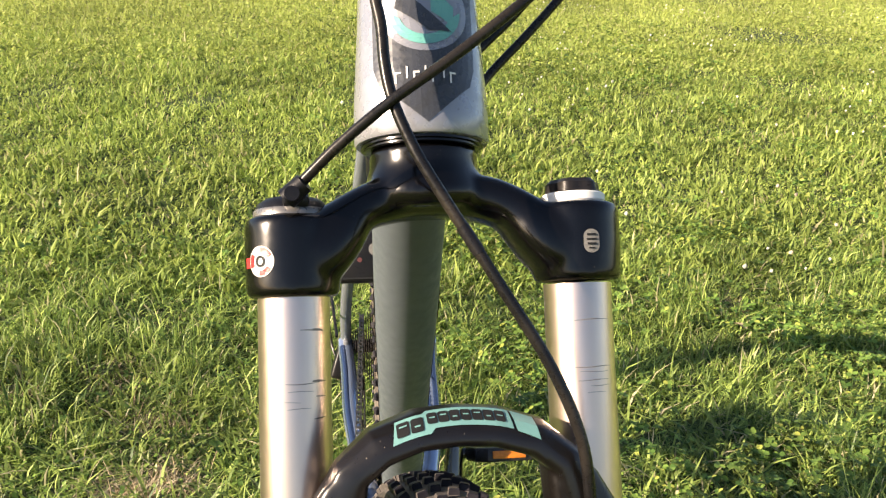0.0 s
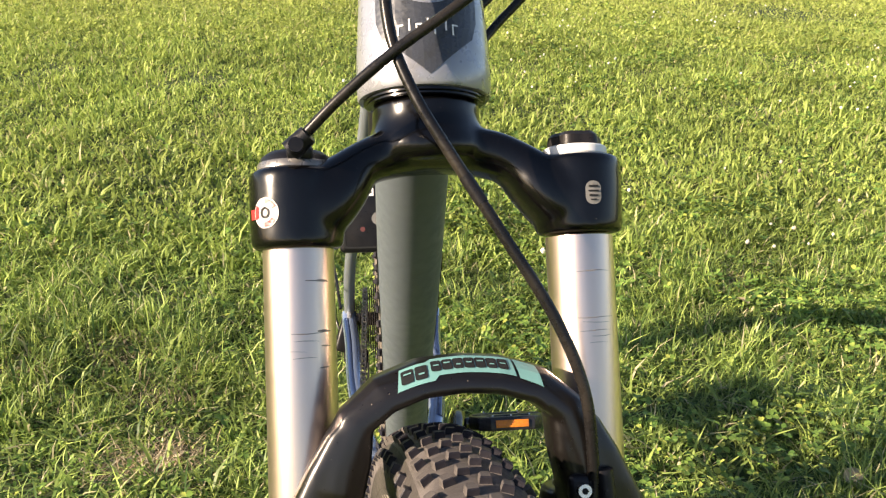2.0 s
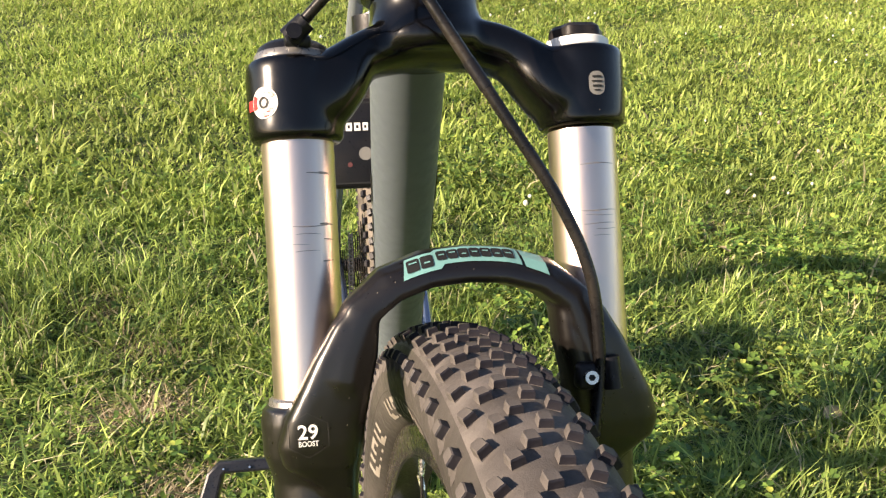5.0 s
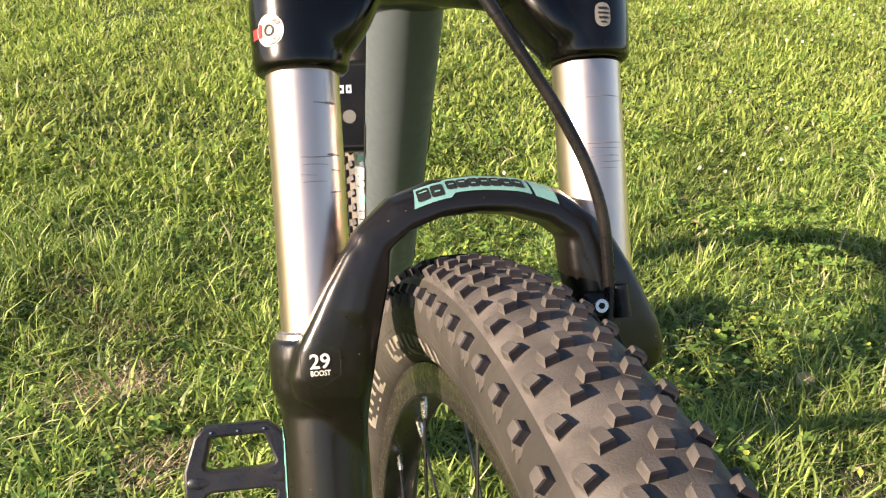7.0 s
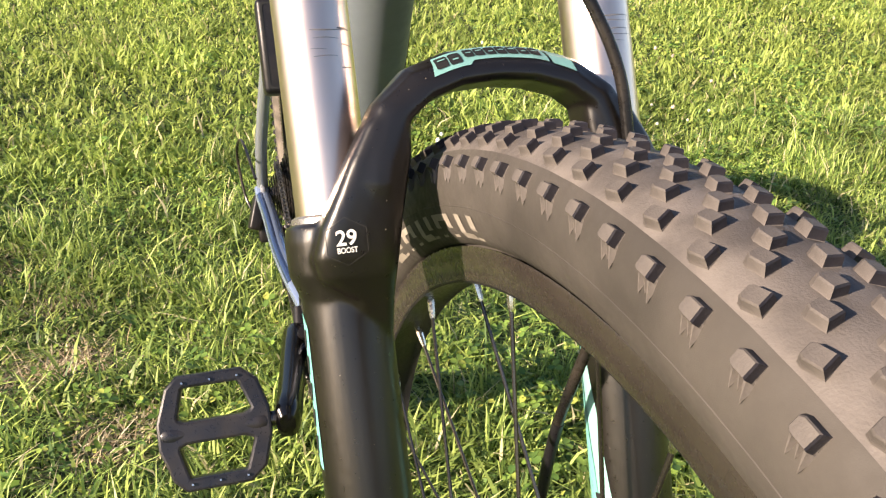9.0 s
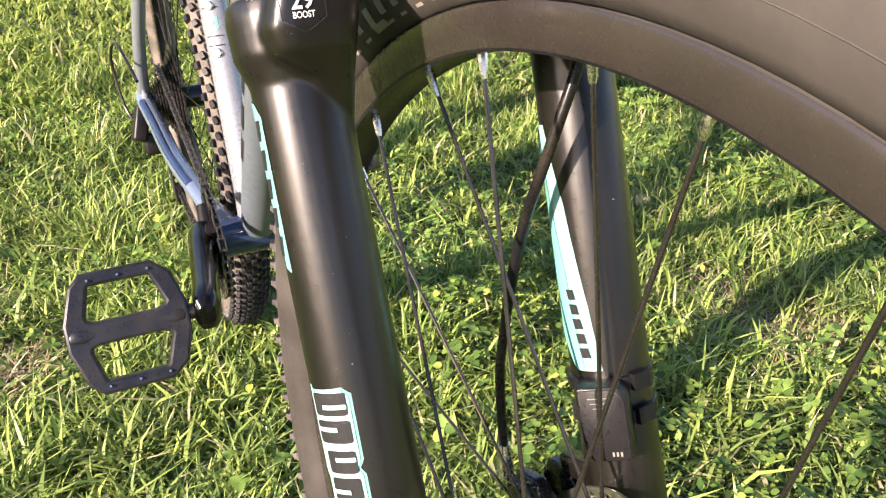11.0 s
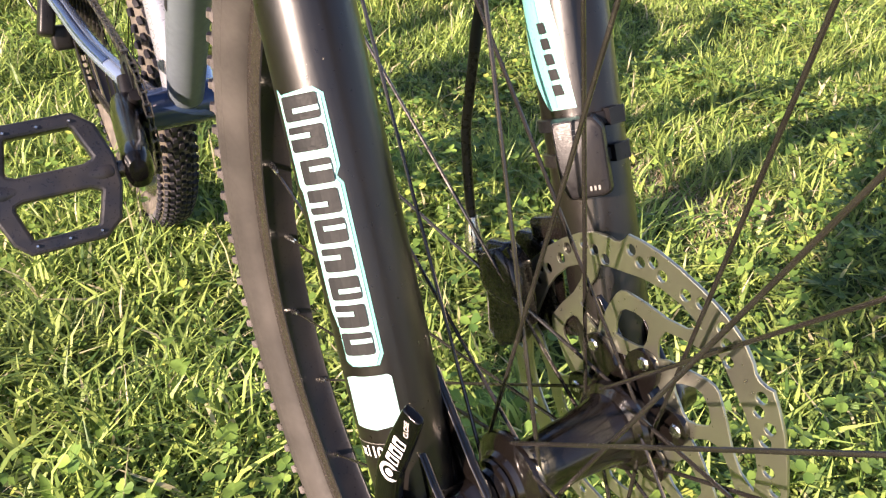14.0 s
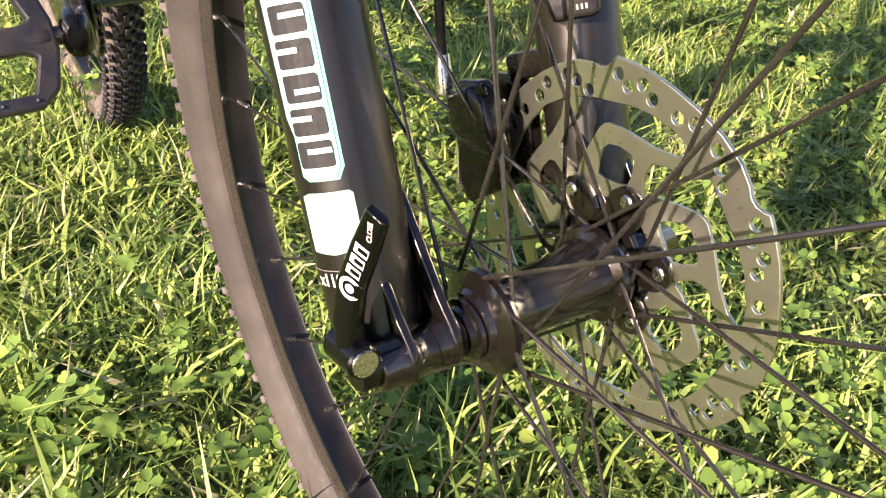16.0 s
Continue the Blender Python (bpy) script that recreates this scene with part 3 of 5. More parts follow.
# decal on the arch
tilt = radians(56)
n = Vector((0, -math.sin(tilt), math.cos(tilt)))
arch_plane = (Matrix(((1, 0, 0, 0.004), (0, math.cos(tilt), n.y, -0.008 + 0.06 * n.y), (0, math.sin(tilt), n.z, 0.3978 + 0.06 * n.z), (0, 0, 0, 1))), -n)


def bent(loop, k=5.2):
    out = []
    for i, (x, y) in enumerate(loop):
        x2, y2 = loop[(i + 1) % len(loop)]
        steps = max(1, int(abs(x2 - x) / 0.003))
        out += [(x + (x2 - x) * j / steps, y + (y2 - y) * j / steps - k * (x + (x2 - x) * j / steps) ** 2) for j in range(steps)]
    return out


decal("arch_decal", [bent([(-0.0305, -0.0076), (-0.0140, -0.0076), (-0.0120, -0.0052), (0.0225, -0.0052), (0.0215, 0.0052), (-0.0150, 0.0056), (-0.0170, 0.0040), (-0.0290, 0.0040)])], arch_mint, lowers, arch_plane, 0.0004)
decal("arch_decal_end", [bent([(0.0240, -0.0058), (0.0340, -0.0070), (0.0325, 0.0048), (0.0225, 0.0052)])], arch_mint, lowers, arch_plane, 0.0004)
for k in range(9):
    x, wd, lo, hi = (-0.0258 + 0.0062 * k, 0.0056, -0.0054, 0.0022) if k < 2 else (-0.0128 + 0.0050 * (k - 2), 0.0046, -0.0028, 0.0036)
    decal("decal_glyph", [bent(round_rect(wd, hi - lo, 0.0010, 3, x, (lo + hi) / 2))], dark_ink, lowers, arch_plane, 0.0007)
    decal("decal_slit", [bent(q) for q in slit(k, x, (lo + hi) / 2, wd, hi - lo, True)], arch_mint, lowers, arch_plane, 0.0010)

# decals on the legs
sp = leg_plane(L_U + 0.0007, -58, 0.129)
base = [(-0.0104, 0.0560), (-0.0078, 0.0535), (0.0070, 0.0545), (0.0102, 0.0515), (0.0102, 0.0240), (0.0085, 0.0205), (0.0102, 0.0175), (0.0102, -0.0520), (0.0080, -0.0565), (-0.0040, -0.0565), (-0.0068, -0.0545), (-0.0068, -0.0400), (-0.0090, -0.0330), (-0.0090, 0.0160), (-0.0104, 0.0180)]
decal("leg_decal", [base], mint, lowers, sp, 0.0004, 0.004, "mint and white leg decal with dark blocks")
decal("decal_fill", [[(x * 0.90, y * 0.983) for x, y in base]], decal_white, lowers, sp, 0.0008)
for k in range(9):
    y = 0.0478 - k * 0.01165 - (0.0012 if k > 1 else 0)
    x, wide, tall = (0.0002 if k < 2 else 0.0012), (0.0160 if k < 2 else 0.0136), 0.0096
    decal("decal_glyph", [round_rect(wide, tall, 0.0012, 3, x, y)], dark_ink, lowers, sp, 0.0013)
    notch = (-1 if k % 2 else 1) * wide * 0.17
    decal("decal_slit", [bar(x + notch, y + (0.0012 if k % 3 else -0.0010), wide * 0.67, 0.0019)], decal_white, lowers, sp, 0.0017)
decal("leg_decal_end", [[(-0.0098, 0.0), (-0.0060, 0.0012), (0.0096, 0.0012), (0.0108, 0.0), (0.0108, -0.0205), (0.0, -0.0225), (-0.0100, -0.0215)]], decal_white, lowers, leg_plane(L_U + 0.0007, -57, 0.067), 0.0004)
sp = leg_plane(L_U + 0.0007, -100, 0.265)
decal("side_decal", [[(-0.0065, 0.036), (0.0040, 0.0335), (0.0080, 0.0280), (0.0080, -0.0340), (0.0040, -0.0320), (0.0035, -0.010), (-0.0065, 0.0)]], mint, lowers, sp, 0.0004)
for k in range(5):
    decal("decal_glyph", [bar(0.0035, 0.023 - k * 0.0115, 0.0042, 0.0080, 0.0008)], dark_ink, lowers, sp, 0.0007)
sp = leg_plane(R_U - 0.0045, -108, 0.213)
# The paler band is the mint decal with sunlight put into its colour.
decal("side_decal", [[(-0.014, 0.058), (0.0020, 0.0575), (0.0085, 0.020), (0.0125, -0.030), (0.0140, -0.062), (0.004, -0.062), (-0.014, -0.03)]], sunlit_mint, lowers, sp, 0.0004)
decal("side_decal_edge", [[(-0.014, 0.0560), (-0.0060, 0.0560), (0.0045, -0.0100), (0.0085, -0.0610), (0.004, -0.0612), (-0.014, -0.028)]], mint, lowers, sp, 0.0009)
for k in range(5):
    decal("decal_glyph", [bar(0.0066 + k * 0.0008, -0.024 - k * 0.0072, 0.0036, 0.0050, -0.0004)], dark_ink, lowers, sp, 0.0014)
sp = leg_plane(L_U + 0.0007, -5, 0.328)
word("size_mark", "29", 0.0086, white_ink, lowers, sp, 0, (0.0, 0.0014), 1.0)
word("size_word", "BOOST", 0.0032, white_ink, lowers, sp, 0, (0.0, -0.0034), 0.8)
hexagon = [[(r * math.cos(radians(90 + 60 * k)), 0.0002 + r * math.sin(radians(90 + 60 * k))) for k in range(6)] for r in (0.0098, 0.0095)]
decal("size_line", hexagon, hexagon_grey, lowers, sp, 0.0005)
sp = leg_plane(L_U + 0.0007, -74, 0.032)
word("axle_mark", "x110", 0.0072, white_ink, lowers, sp, 0, (0.0, 0.002), 0.9)
decal("thin_line", [bar(0, 0.0062, 0.019, 0.0003)], grey_ink, lowers, sp, 0.0005)

# ---- wheels ----
TYRE = [(-0.0104, 0.3165), (-0.0112, 0.3206), (-0.0152, 0.3214), (-0.0222, 0.3275), (-0.0266, 0.3378), (-0.0278, 0.3460), (-0.0266, 0.3540), (-0.0230, 0.3604), (-0.0162, 0.3648), (-0.0080, 0.3668), (0, 0.3673)]
TYRE += [(-u, r) for u, r in TYRE[-2::-1]]
RIM = [(-0.0158, 0.3202), (-0.0166, 0.3190), (-0.0158, 0.3120), (-0.0143, 0.3046), (-0.0134, 0.3034), (-0.0120, 0.3042), (-0.0060, 0.3054), (0, 0.3056)]
RIM += [(-u, r) for u, r in RIM[-2::-1]] + [(0.0120, 0.3175), (0.0090, 0.3130), (-0.0090, 0.3130), (-0.0120, 0.3175)]
# Sideways shift and narrowing fit the wheel's outline to the camera's view.
WHEEL_SHIFT = -0.0035
TYRE = [(u * 0.874 + WHEEL_SHIFT, r) for u, r in TYRE]
RIM = [(u * 0.79 + WHEEL_SHIFT, r) for u, r in RIM]
PITCH = 122


def knob_shape(along, across, high):
    """A tread block with its foot at z = 0: x across, y along the tread; steep ahead and worn to a ramp behind."""
    bm = bmesh.new()
    base = [(-across / 2, -along / 2), (across / 2, -along / 2), (across / 2, along * 0.30), (across * 0.34, along / 2), (-across * 0.34, along / 2), (-across / 2, along * 0.30)]
    foot = [(x * 1.16, y * (1.12 if y < 0 else 1.45), -0.0010) for x, y in base]
    low = [(x * 1.05, y * (1.03 if y < 0 else 1.22), high * 0.14) for x, y in base]
    mid = [(x * 0.98, y * (0.98 if y < 0 else 0.98), high * 0.86) for x, y in base]
    top = [(x * 0.84, y * 0.86, high) for x, y in base]
    ring_loft(bm, [foot, low, mid, top], True)
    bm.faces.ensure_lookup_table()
    # Only the steep front faces are dark: their shade is coloured in.
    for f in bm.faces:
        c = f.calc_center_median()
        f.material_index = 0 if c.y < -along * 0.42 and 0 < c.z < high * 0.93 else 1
    return bm


def side_knob_shape(along, across, high, side):
    """A shoulder block whose outer flank runs out over the casing in three pointed fins."""
    bm = knob_shape(along, across, high)
    reach = 0.0056
    for y0, y1, far in ((-0.62, -0.02, 1.0), (-0.22, 0.34, 0.72), (0.10, 0.72, 0.9)):
        x0, x1, ym = across * 0.30, across * 0.5 + reach * far, (y0 + y1) / 2 * along
        ridge = [(x0, ym - along * 0.08, high * 0.62), (x0, ym + along * 0.08, high * 0.62)]
        foot = [(x0, y0 * along, -0.0010), (x1, ym - along * 0.10, -0.0018), (x0, y1 * along, -0.0010)]
        v = [bm.verts.new((side * x, y, z)) for x, y, z in ridge + foot]
        for q in ((v[2], v[3], v[0]), (v[0], v[3], v[1]), (v[1], v[3], v[4]), (v[0], v[1], v[4], v[2])):
            f = bm.faces.new(q)
            f.material_index = 1
    return bm


def tread_shape(kind):
    return side_knob_shape(*SIZES[kind], 1 if kind == 2 else -1) if kind > 1 else knob_shape(*SIZES[kind])


def knob_pose(u, r, a, lean, turn=0.0):
    """Stands on the tyre at width u, radius r and angle a, leaning outwards by lean degrees."""
    at = Vector((u * 0.874 + WHEEL_SHIFT, -r * math.sin(a), r * math.cos(a)))
    return Matrix.Translation(at) @ Matrix.Rotation(a, 4, "X") @ Matrix.Rotation(radians(lean), 4, "Y") @ Matrix.Rotation(radians(turn), 4, "Z")


KNOBS = [(-0.0040, 0.3668, 0.00, -2, 5, 0), (0.0040, 0.3668, 0.50, 2, -5, 0), (-0.0116, 0.3656, 0.36, -13, 11, 1), (0.0116, 0.3656, 0.86, 13, -11, 1), (-0.0190, 0.3628, 0.80, -30, 16, 1), (0.0190, 0.3628, 0.30, 30, -16, 1), (-0.0257, 0.3553, 0.30, -60, 0, 3), (0.0257, 0.3553, 0.80, 60, 0, 2)]
SIZES = [(0.0056, 0.0047, 0.0033), (0.0058, 0.0047, 0.0035), (0.0058, 0.0046, 0.0036), (0.0058, 0.0046, 0.0036)]


def joined_knobs(slots, mats, size=1.0):
    """Many blocks as one mesh."""
    shapes = []
    for kind in range(len(SIZES)):
        bm = tread_shape(kind)
        bmesh.ops.recalc_face_normals(bm, faces=bm.faces)
        bm.verts.index_update()
        shapes.append(([v.co * size for v in bm.verts], [[v.index for v in f.verts] for f in bm.faces], [f.material_index for f in bm.faces]))
        bm.free()
    co, fa, look_of = [], [], []
    for m, kind in slots:
        o = len(co)
        co += [tuple(m @ v) for v in shapes[kind][0]]
        fa += [[o + i for i in f] for f in shapes[kind][1]]
        look_of += shapes[kind][2]
    me = bpy.data.meshes.new("tread")
    me.from_pydata(co, [], fa)
    for mat in mats:
        me.materials.append(mat)
    me.polygons.foreach_set("material_index", look_of)
    return me


def spoke_ends(k, phase, rim_r=0.3045, hole_r=0.0195, flanges=(-0.0290, 0.033)):
    a = radians(phase + 11.25 * k)
    side, turn = (1 if k % 2 == 0 else 0), (66 if k % 4 < 2 else -66)
    b = a + radians(turn)
    u = flanges[side] + (0.0022 if k % 4 < 2 else -0.0022)
    return Vector((WHEEL_SHIFT + 0.003 * (1 if side else -1), -rim_r * math.sin(a), rim_r * math.cos(a))), Vector((u, -hole_r * math.sin(b), hole_r * math.cos(b))), a


def wheel(m, phase, singles, flanges, knob_mat, knob_size=1.0, casing=rubber):
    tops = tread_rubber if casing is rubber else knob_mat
    bm = bmesh.new()
    lathe(bm, TYRE, 144)
    tyre = part("tyre", bm, casing, bike, "dusty black knobbly tyre", m, 60)
    tyre.data.materials.append(tread_rubber if casing is rubber else casing)
    for f in tyre.data.polygons:
        f.material_index = 1 if math.hypot(f.center.y, f.center.z) > 0.3585 else 0
    bm = bmesh.new()
    for s in (-1, 1):
        for u, r in ((0.0268, 0.3385),):
            lathe(bm, [(s * (u * 0.874 + d) + WHEEL_SHIFT, r + e) for d, e in ((-0.0004, -0.0006), (0.00012, 0), (-0.0003, 0.0006))], 144)
    part("sidewall_line", bm, rubber, tyre)
    slots = []
    for p in range(PITCH):
        for u, r, ph, lean, turn, kind in KNOBS:
            a = 2 * math.pi * (p + ph) / PITCH
            slots.append((knob_pose(u, r, a, lean, turn), kind, math.degrees(a) % 360))
    near = [s for s in slots if singles(s[2])]
    rest = [s for s in slots if not singles(s[2])]
    shared = []
    if near:
        for kind in range(len(SIZES)):
            me = bpy.data.meshes.new("tread_knob")
            b = tread_shape(kind)
            bmesh.ops.recalc_face_normals(b, faces=b.faces)
            b.to_mesh(me)
            b.free()
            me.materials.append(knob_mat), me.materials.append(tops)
            shared.append(me)
    for mm, kind, _ in near:
        ob = new("tread_knob", shared[kind])
        ob.parent, ob.matrix_basis = tyre, mm
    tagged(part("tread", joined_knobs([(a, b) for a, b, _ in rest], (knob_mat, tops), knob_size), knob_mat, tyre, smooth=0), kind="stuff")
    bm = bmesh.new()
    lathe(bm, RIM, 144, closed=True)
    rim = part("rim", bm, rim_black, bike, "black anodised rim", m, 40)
    # Darker black on the bed puts its shade into the rim's colour.
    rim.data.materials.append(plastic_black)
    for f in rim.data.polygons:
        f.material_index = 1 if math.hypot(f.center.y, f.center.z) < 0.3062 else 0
    for k in range(32):
        tip, root, a = spoke_ends(k, phase, flanges=flanges)
        bm = bmesh.new()
        d = (root - tip).normalized()
        tube(bm, [tip + d * 0.004, tip.lerp(root, 0.5), root], 0.00098, 8)
        sp = part("spoke", bm, dark_steel, bike, "dark steel spoke", m)
        bm = bmesh.new()
        tube(bm, [tip - d * 0.003, tip + d * 0.003, tip + d * 0.0095, tip + d * 0.0115], [0.0021, 0.0021, 0.0017, 0.0012], 8)
        part("nipple", bm, nipple_metal, sp, "bright nickel nipple")
    return tyre


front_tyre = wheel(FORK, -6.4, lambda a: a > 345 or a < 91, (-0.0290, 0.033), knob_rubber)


def sidewall_bar(a0, a1, r0, r1):
    """A pale printed bar on the tyre's side between two radii."""
    bm = bmesh.new()
    n = 4
    rows = []
    for k in range(n + 1):
        a = radians(a0 + (a1 - a0) * k / n)
        row = []
        for j in range(3):
            r = r0 + (r1 - r0) * j / 2
            u = np.interp(r, [q for _, q in TYRE[:8]], [-p for p, _ in TYRE[:8]]) + 0.0004
            row.append(bm.verts.new((-u, -r * math.sin(a), r * math.cos(a))))
        rows.append(row)
    for p, q in zip(rows, rows[1:]):
        for j in range(2):
            bm.faces.new((p[j], p[j + 1], q[j + 1], q[j]))
    return bm


print_ink = material("faded sidewall print", (0.23, 0.205, 0.175), 0.7, 0, 0.2, 90)
for k in range(9):
    a = 7 - k * 5.0 - (3 if k > 4 else 0)
    if k == 5:
        continue
    for b in ([(a, a - 1.0, 0.3245, 0.3350), (a - 2.7, a - 3.7, 0.3245, 0.3350), (a - 1.0, a - 2.7, 0.3320, 0.3350)] if k % 2 else [(a, a - 1.0, 0.3245, 0.3350), (a - 1.0, a - 3.5, 0.3245, 0.3272), (a - 2.5, a - 3.5, 0.3272, 0.3350)]):
        part("sidewall_print", sidewall_bar(*b), print_ink, front_tyre, smooth=0)

# front hub
bm = bmesh.new()
lathe(bm, [(-0.0440, 0.0), (-0.0440, 0.0090), (-0.0432, 0.0104), (-0.0405, 0.0108), (-0.0398, 0.0132), (-0.0382, 0.0138), (-0.0374, 0.0128), (-0.0366, 0.0146), (-0.0342, 0.0160), (-0.0325, 0.0205), (-0.0312, 0.0228), (-0.0290, 0.0234), (-0.0270, 0.0228), (-0.0258, 0.0190), (-0.0240, 0.0155), (-0.0200, 0.0136), (-0.0100, 0.0138), (0.0060, 0.0146), (0.0180, 0.0156), (0.0250, 0.0166),
           (0.0285, 0.0180), (0.0308, 0.0220), (0.0330, 0.0232), (0.0350, 0.0226), (0.0365, 0.0200), (0.0420, 0.0195), (0.0480, 0.0185), (0.0500, 0.0150), (0.0560, 0.0140), (0.0570, 0)], 64)
hub = part("front_hub", bm, hub_black, bike, "glossy black front hub", FORK, 30)
for side, u in ((0, -0.0290), (1, 0.033)):
    for k in range(16):
        a = radians(-6.4 + 11.25 * (2 * k + (1 - side)) + (66 if k % 2 == 0 else -66))
        bm = bmesh.new()
        c = Vector((u, -0.0195 * math.sin(a), 0.0195 * math.cos(a)))
        tube(bm, [c - Vector((0.0036, 0, 0)), c - Vector((0.0028, 0, 0)), c + Vector((0.0028, 0, 0)), c + Vector((0.0036, 0, 0))], [0.0008, 0.0014, 0.0014, 0.0008], 8)
        part("spoke_head", bm, dark_steel, hub)

# brake rotor
ROT_U = 0.0445


def polar(r, deg):
    return r * math.sin(radians(deg)), r * math.cos(radians(deg))


def swept_window(r0, r1, a0, a1, sweep, n=7):
    out = [polar(r1, a0 + (a1 - a0) * j / n) for j in range(n + 1)]
    out += [polar(r1 + (r0 - r1) * j / 4, a1 + sweep * j / 4) for j in range(1, 4)]
    out += [polar(r0, a1 + sweep + (a0 - a1) * j / n) for j in range(n + 1)]
    out += [polar(r0 + (r1 - r0) * j / 4, a0 + sweep * (1 - j / 4)) for j in range(1, 4)]
    return out


def around(points, turn):
    """Points as (mm, degrees) on the rotor, turned."""
    return [polar(r / 1000, a + turn) for r, a in points]


# brake track with stepped rim and drilled holes, then six cranked arms riveted to the carrier
EDGE = ((88.8, 12.0), (88.3, 17), (87.6, 24), (86.7, 32), (86.5, 41), (86.8, 50), (86.8, 58), (85.4, 64), (83.9, 66.5), (84.4, 69.0), (86.6, 71.0))
INNER = ((70.6, 11.5), (71.6, 19), (72.5, 28), (73.2, 38), (72.6, 50), (71.5, 60))
DRILLED = ((82.4, 13.4), (78.4, 17.5), (81.7, 22.6), (78.0, 27.0), (78.2, 37.0), (81.4, 42.5), (81.6, 51.8), (78.5, 56.2), (73.9, 60.9))
ARM = ((38.0, 41), (43.2, 47.3), (52.2, 59.5), (57.8, 64.8), (59.9, 67.6), (60.6, 70.5), (59.7, 81.6), (60.3, 95), (64.8, 103.8), (73.6, 109), (73.8, 118), (64.9, 113.2), (58.8, 104.0), (54.4, 96.2), (47.5, 95.0), (42.0, 97.4), (38.0, 101), (28.0, 101), (27.6, 85), (27.4, 70), (27.6, 55), (28.0, 41))
WINDOW = ((37.0, 59.5), (43, 62.2), (49.2, 66.0), (51.8, 70.0), (52.4, 77), (51.5, 84.5), (49.2, 87.4), (42, 88.6), (37.0, 87.5), (35.2, 81), (35.2, 66))
track, holes = [], []
for k in range(6):
    track += around(EDGE, 60 * k)
    holes += around(INNER, 60 * k)
loops = [track, holes]
for k in range(6):
    for r, a in DRILLED:
        x, y = polar(r / 1000, a + 60 * k)
        loops.append([(x + 0.0032 * math.cos(q), y + 0.0032 * math.sin(q)) for q in (2 * math.pi * i / 14 for i in range(14))])
to_rotor = Matrix(((0, 0, 1, ROT_U), (-1, 0, 0, 0.0005), (0, 1, 0, 0.0062), (0, 0, 0, 1)))
rotor = part("brake_rotor", moved(flat_mesh(loops, 0.0012, 0.0004), to_rotor), steel, bike, "drilled steel brake rotor", FORK, 30)
for k in range(6):
    part("rotor_arm", moved(flat_mesh([around(ARM, 60 * k), around(WINDOW, 60 * k)], 0.0009, 0.0003), to_rotor), steel, rotor, "cranked steel rotor arm", smooth=30)
    x, y = polar(0.0328, 35.5 + 60 * k)
    bm = bmesh.new()
    c = Vector((ROT_U, 0.0005 - x, y + 0.0062))
    tube(bm, [c - Vector((0.0052, 0, 0)), c - Vector((0.0044, 0, 0)), c + Vector((0.0016, 0, 0)), c + Vector((0.0022, 0, 0))], [0.0026, 0.0034, 0.0034, 0.0026], 14)
    part("rivet", bm, bright_steel, rotor, "bright rivet")
carrier = [[polar(0.0212 + 0.0172 * max(0.0, math.cos(radians((a - 35.5 + 30) % 60 - 30) * 4.2)) ** 0.45 * (abs((a - 35.5 + 30) % 60 - 30) < 21), a) for a in range(0, 360, 2)], [polar(0.0165, a) for a in range(0, 360, 10)]]
part("rotor_carrier", moved(flat_mesh(carrier, 0.0026, 0.0003), Matrix.Translation((-0.0026, 0, 0)) @ to_rotor), hub_black, rotor, "black rotor carrier with six lugs")
bm = bmesh.new()
lathe(bm, [(0.041, 0.0205), (0.0500, 0.0205), (0.0515, 0.0190), (0.0515, 0.012)], 36)
for k in range(24):
    x, y = polar(0.0205, 15 * k)
    box(bm, (0.0470, -x, y), (0.008, 0.0016, 0.0024), (math.degrees(math.atan2(-x, -y)), 0, 0))
part("lock_ring", bm, hub_black, rotor, "black lock ring")

# axle lever
bm = bmesh.new()
tube(bm, [fk(u, 0, 0.002) for u in (-0.0900, -0.0890, -0.0815, -0.0805)], [0.0072, 0.0082, 0.0086, 0.0080], 24)
tube(bm, [fk(-0.0905, -0.0060, 0.0140), fk(-0.0905, -0.0052, 0.0138), fk(-0.0905, 0.0118, 0.0098), fk(-0.0905, 0.0128, 0.0096)], [0.0060, 0.0068, 0.0068, 0.0060], 24)
axle = part("thru_axle", bm, gloss_black, bike, "black thru axle with cam lever", FORK)
bm = bmesh.new()
tube(bm, [fk(-0.0905, 0.0122, 0.0097), fk(-0.0905, 0.0134, 0.0094)], [0.0056, 0.0052], 24)
part("cam_pin", bm, bright_steel, axle, "round steel pin")
lever_axis = [fk(-0.0905, 0.0040, 0.012), fk(-0.0915, 0.0090, 0.0260), fk(-0.0915, 0.0180, 0.0410), fk(-0.0900, 0.0310, 0.0560), fk(-0.0888, 0.0418, 0.0680)]
bm = bmesh.new()
rings = []
for i, p in enumerate(lever_axis):
    d = (lever_axis[min(i + 1, 4)] - lever_axis[max(i - 1, 0)]).normalized()
    side = d.cross(Vector((-1, -0.45, 0.1)).normalized()).normalized()
    rings.append(rounded_section(p, (0.0044, 0.0052, 0.0054, 0.0051, 0.0044)[i], (0.0050, 0.0042, 0.0036, 0.0032, 0.0022)[i], side, d.cross(side), 0.5, 20))
ring_loft(bm, rings)
lever = blended(part("lever", bm, gloss_black, axle, "glossy black lever with white print"), 0.0007, 3)
front_n = Vector((-1, -0.45, 0.1)).normalized()
up = (lever_axis[4] - lever_axis[1]).normalized()
up = (up - front_n * up.dot(front_n)).normalized()
right = up.cross(front_n)
o = (lever_axis[1] + lever_axis[4]) / 2 + front_n * 0.05
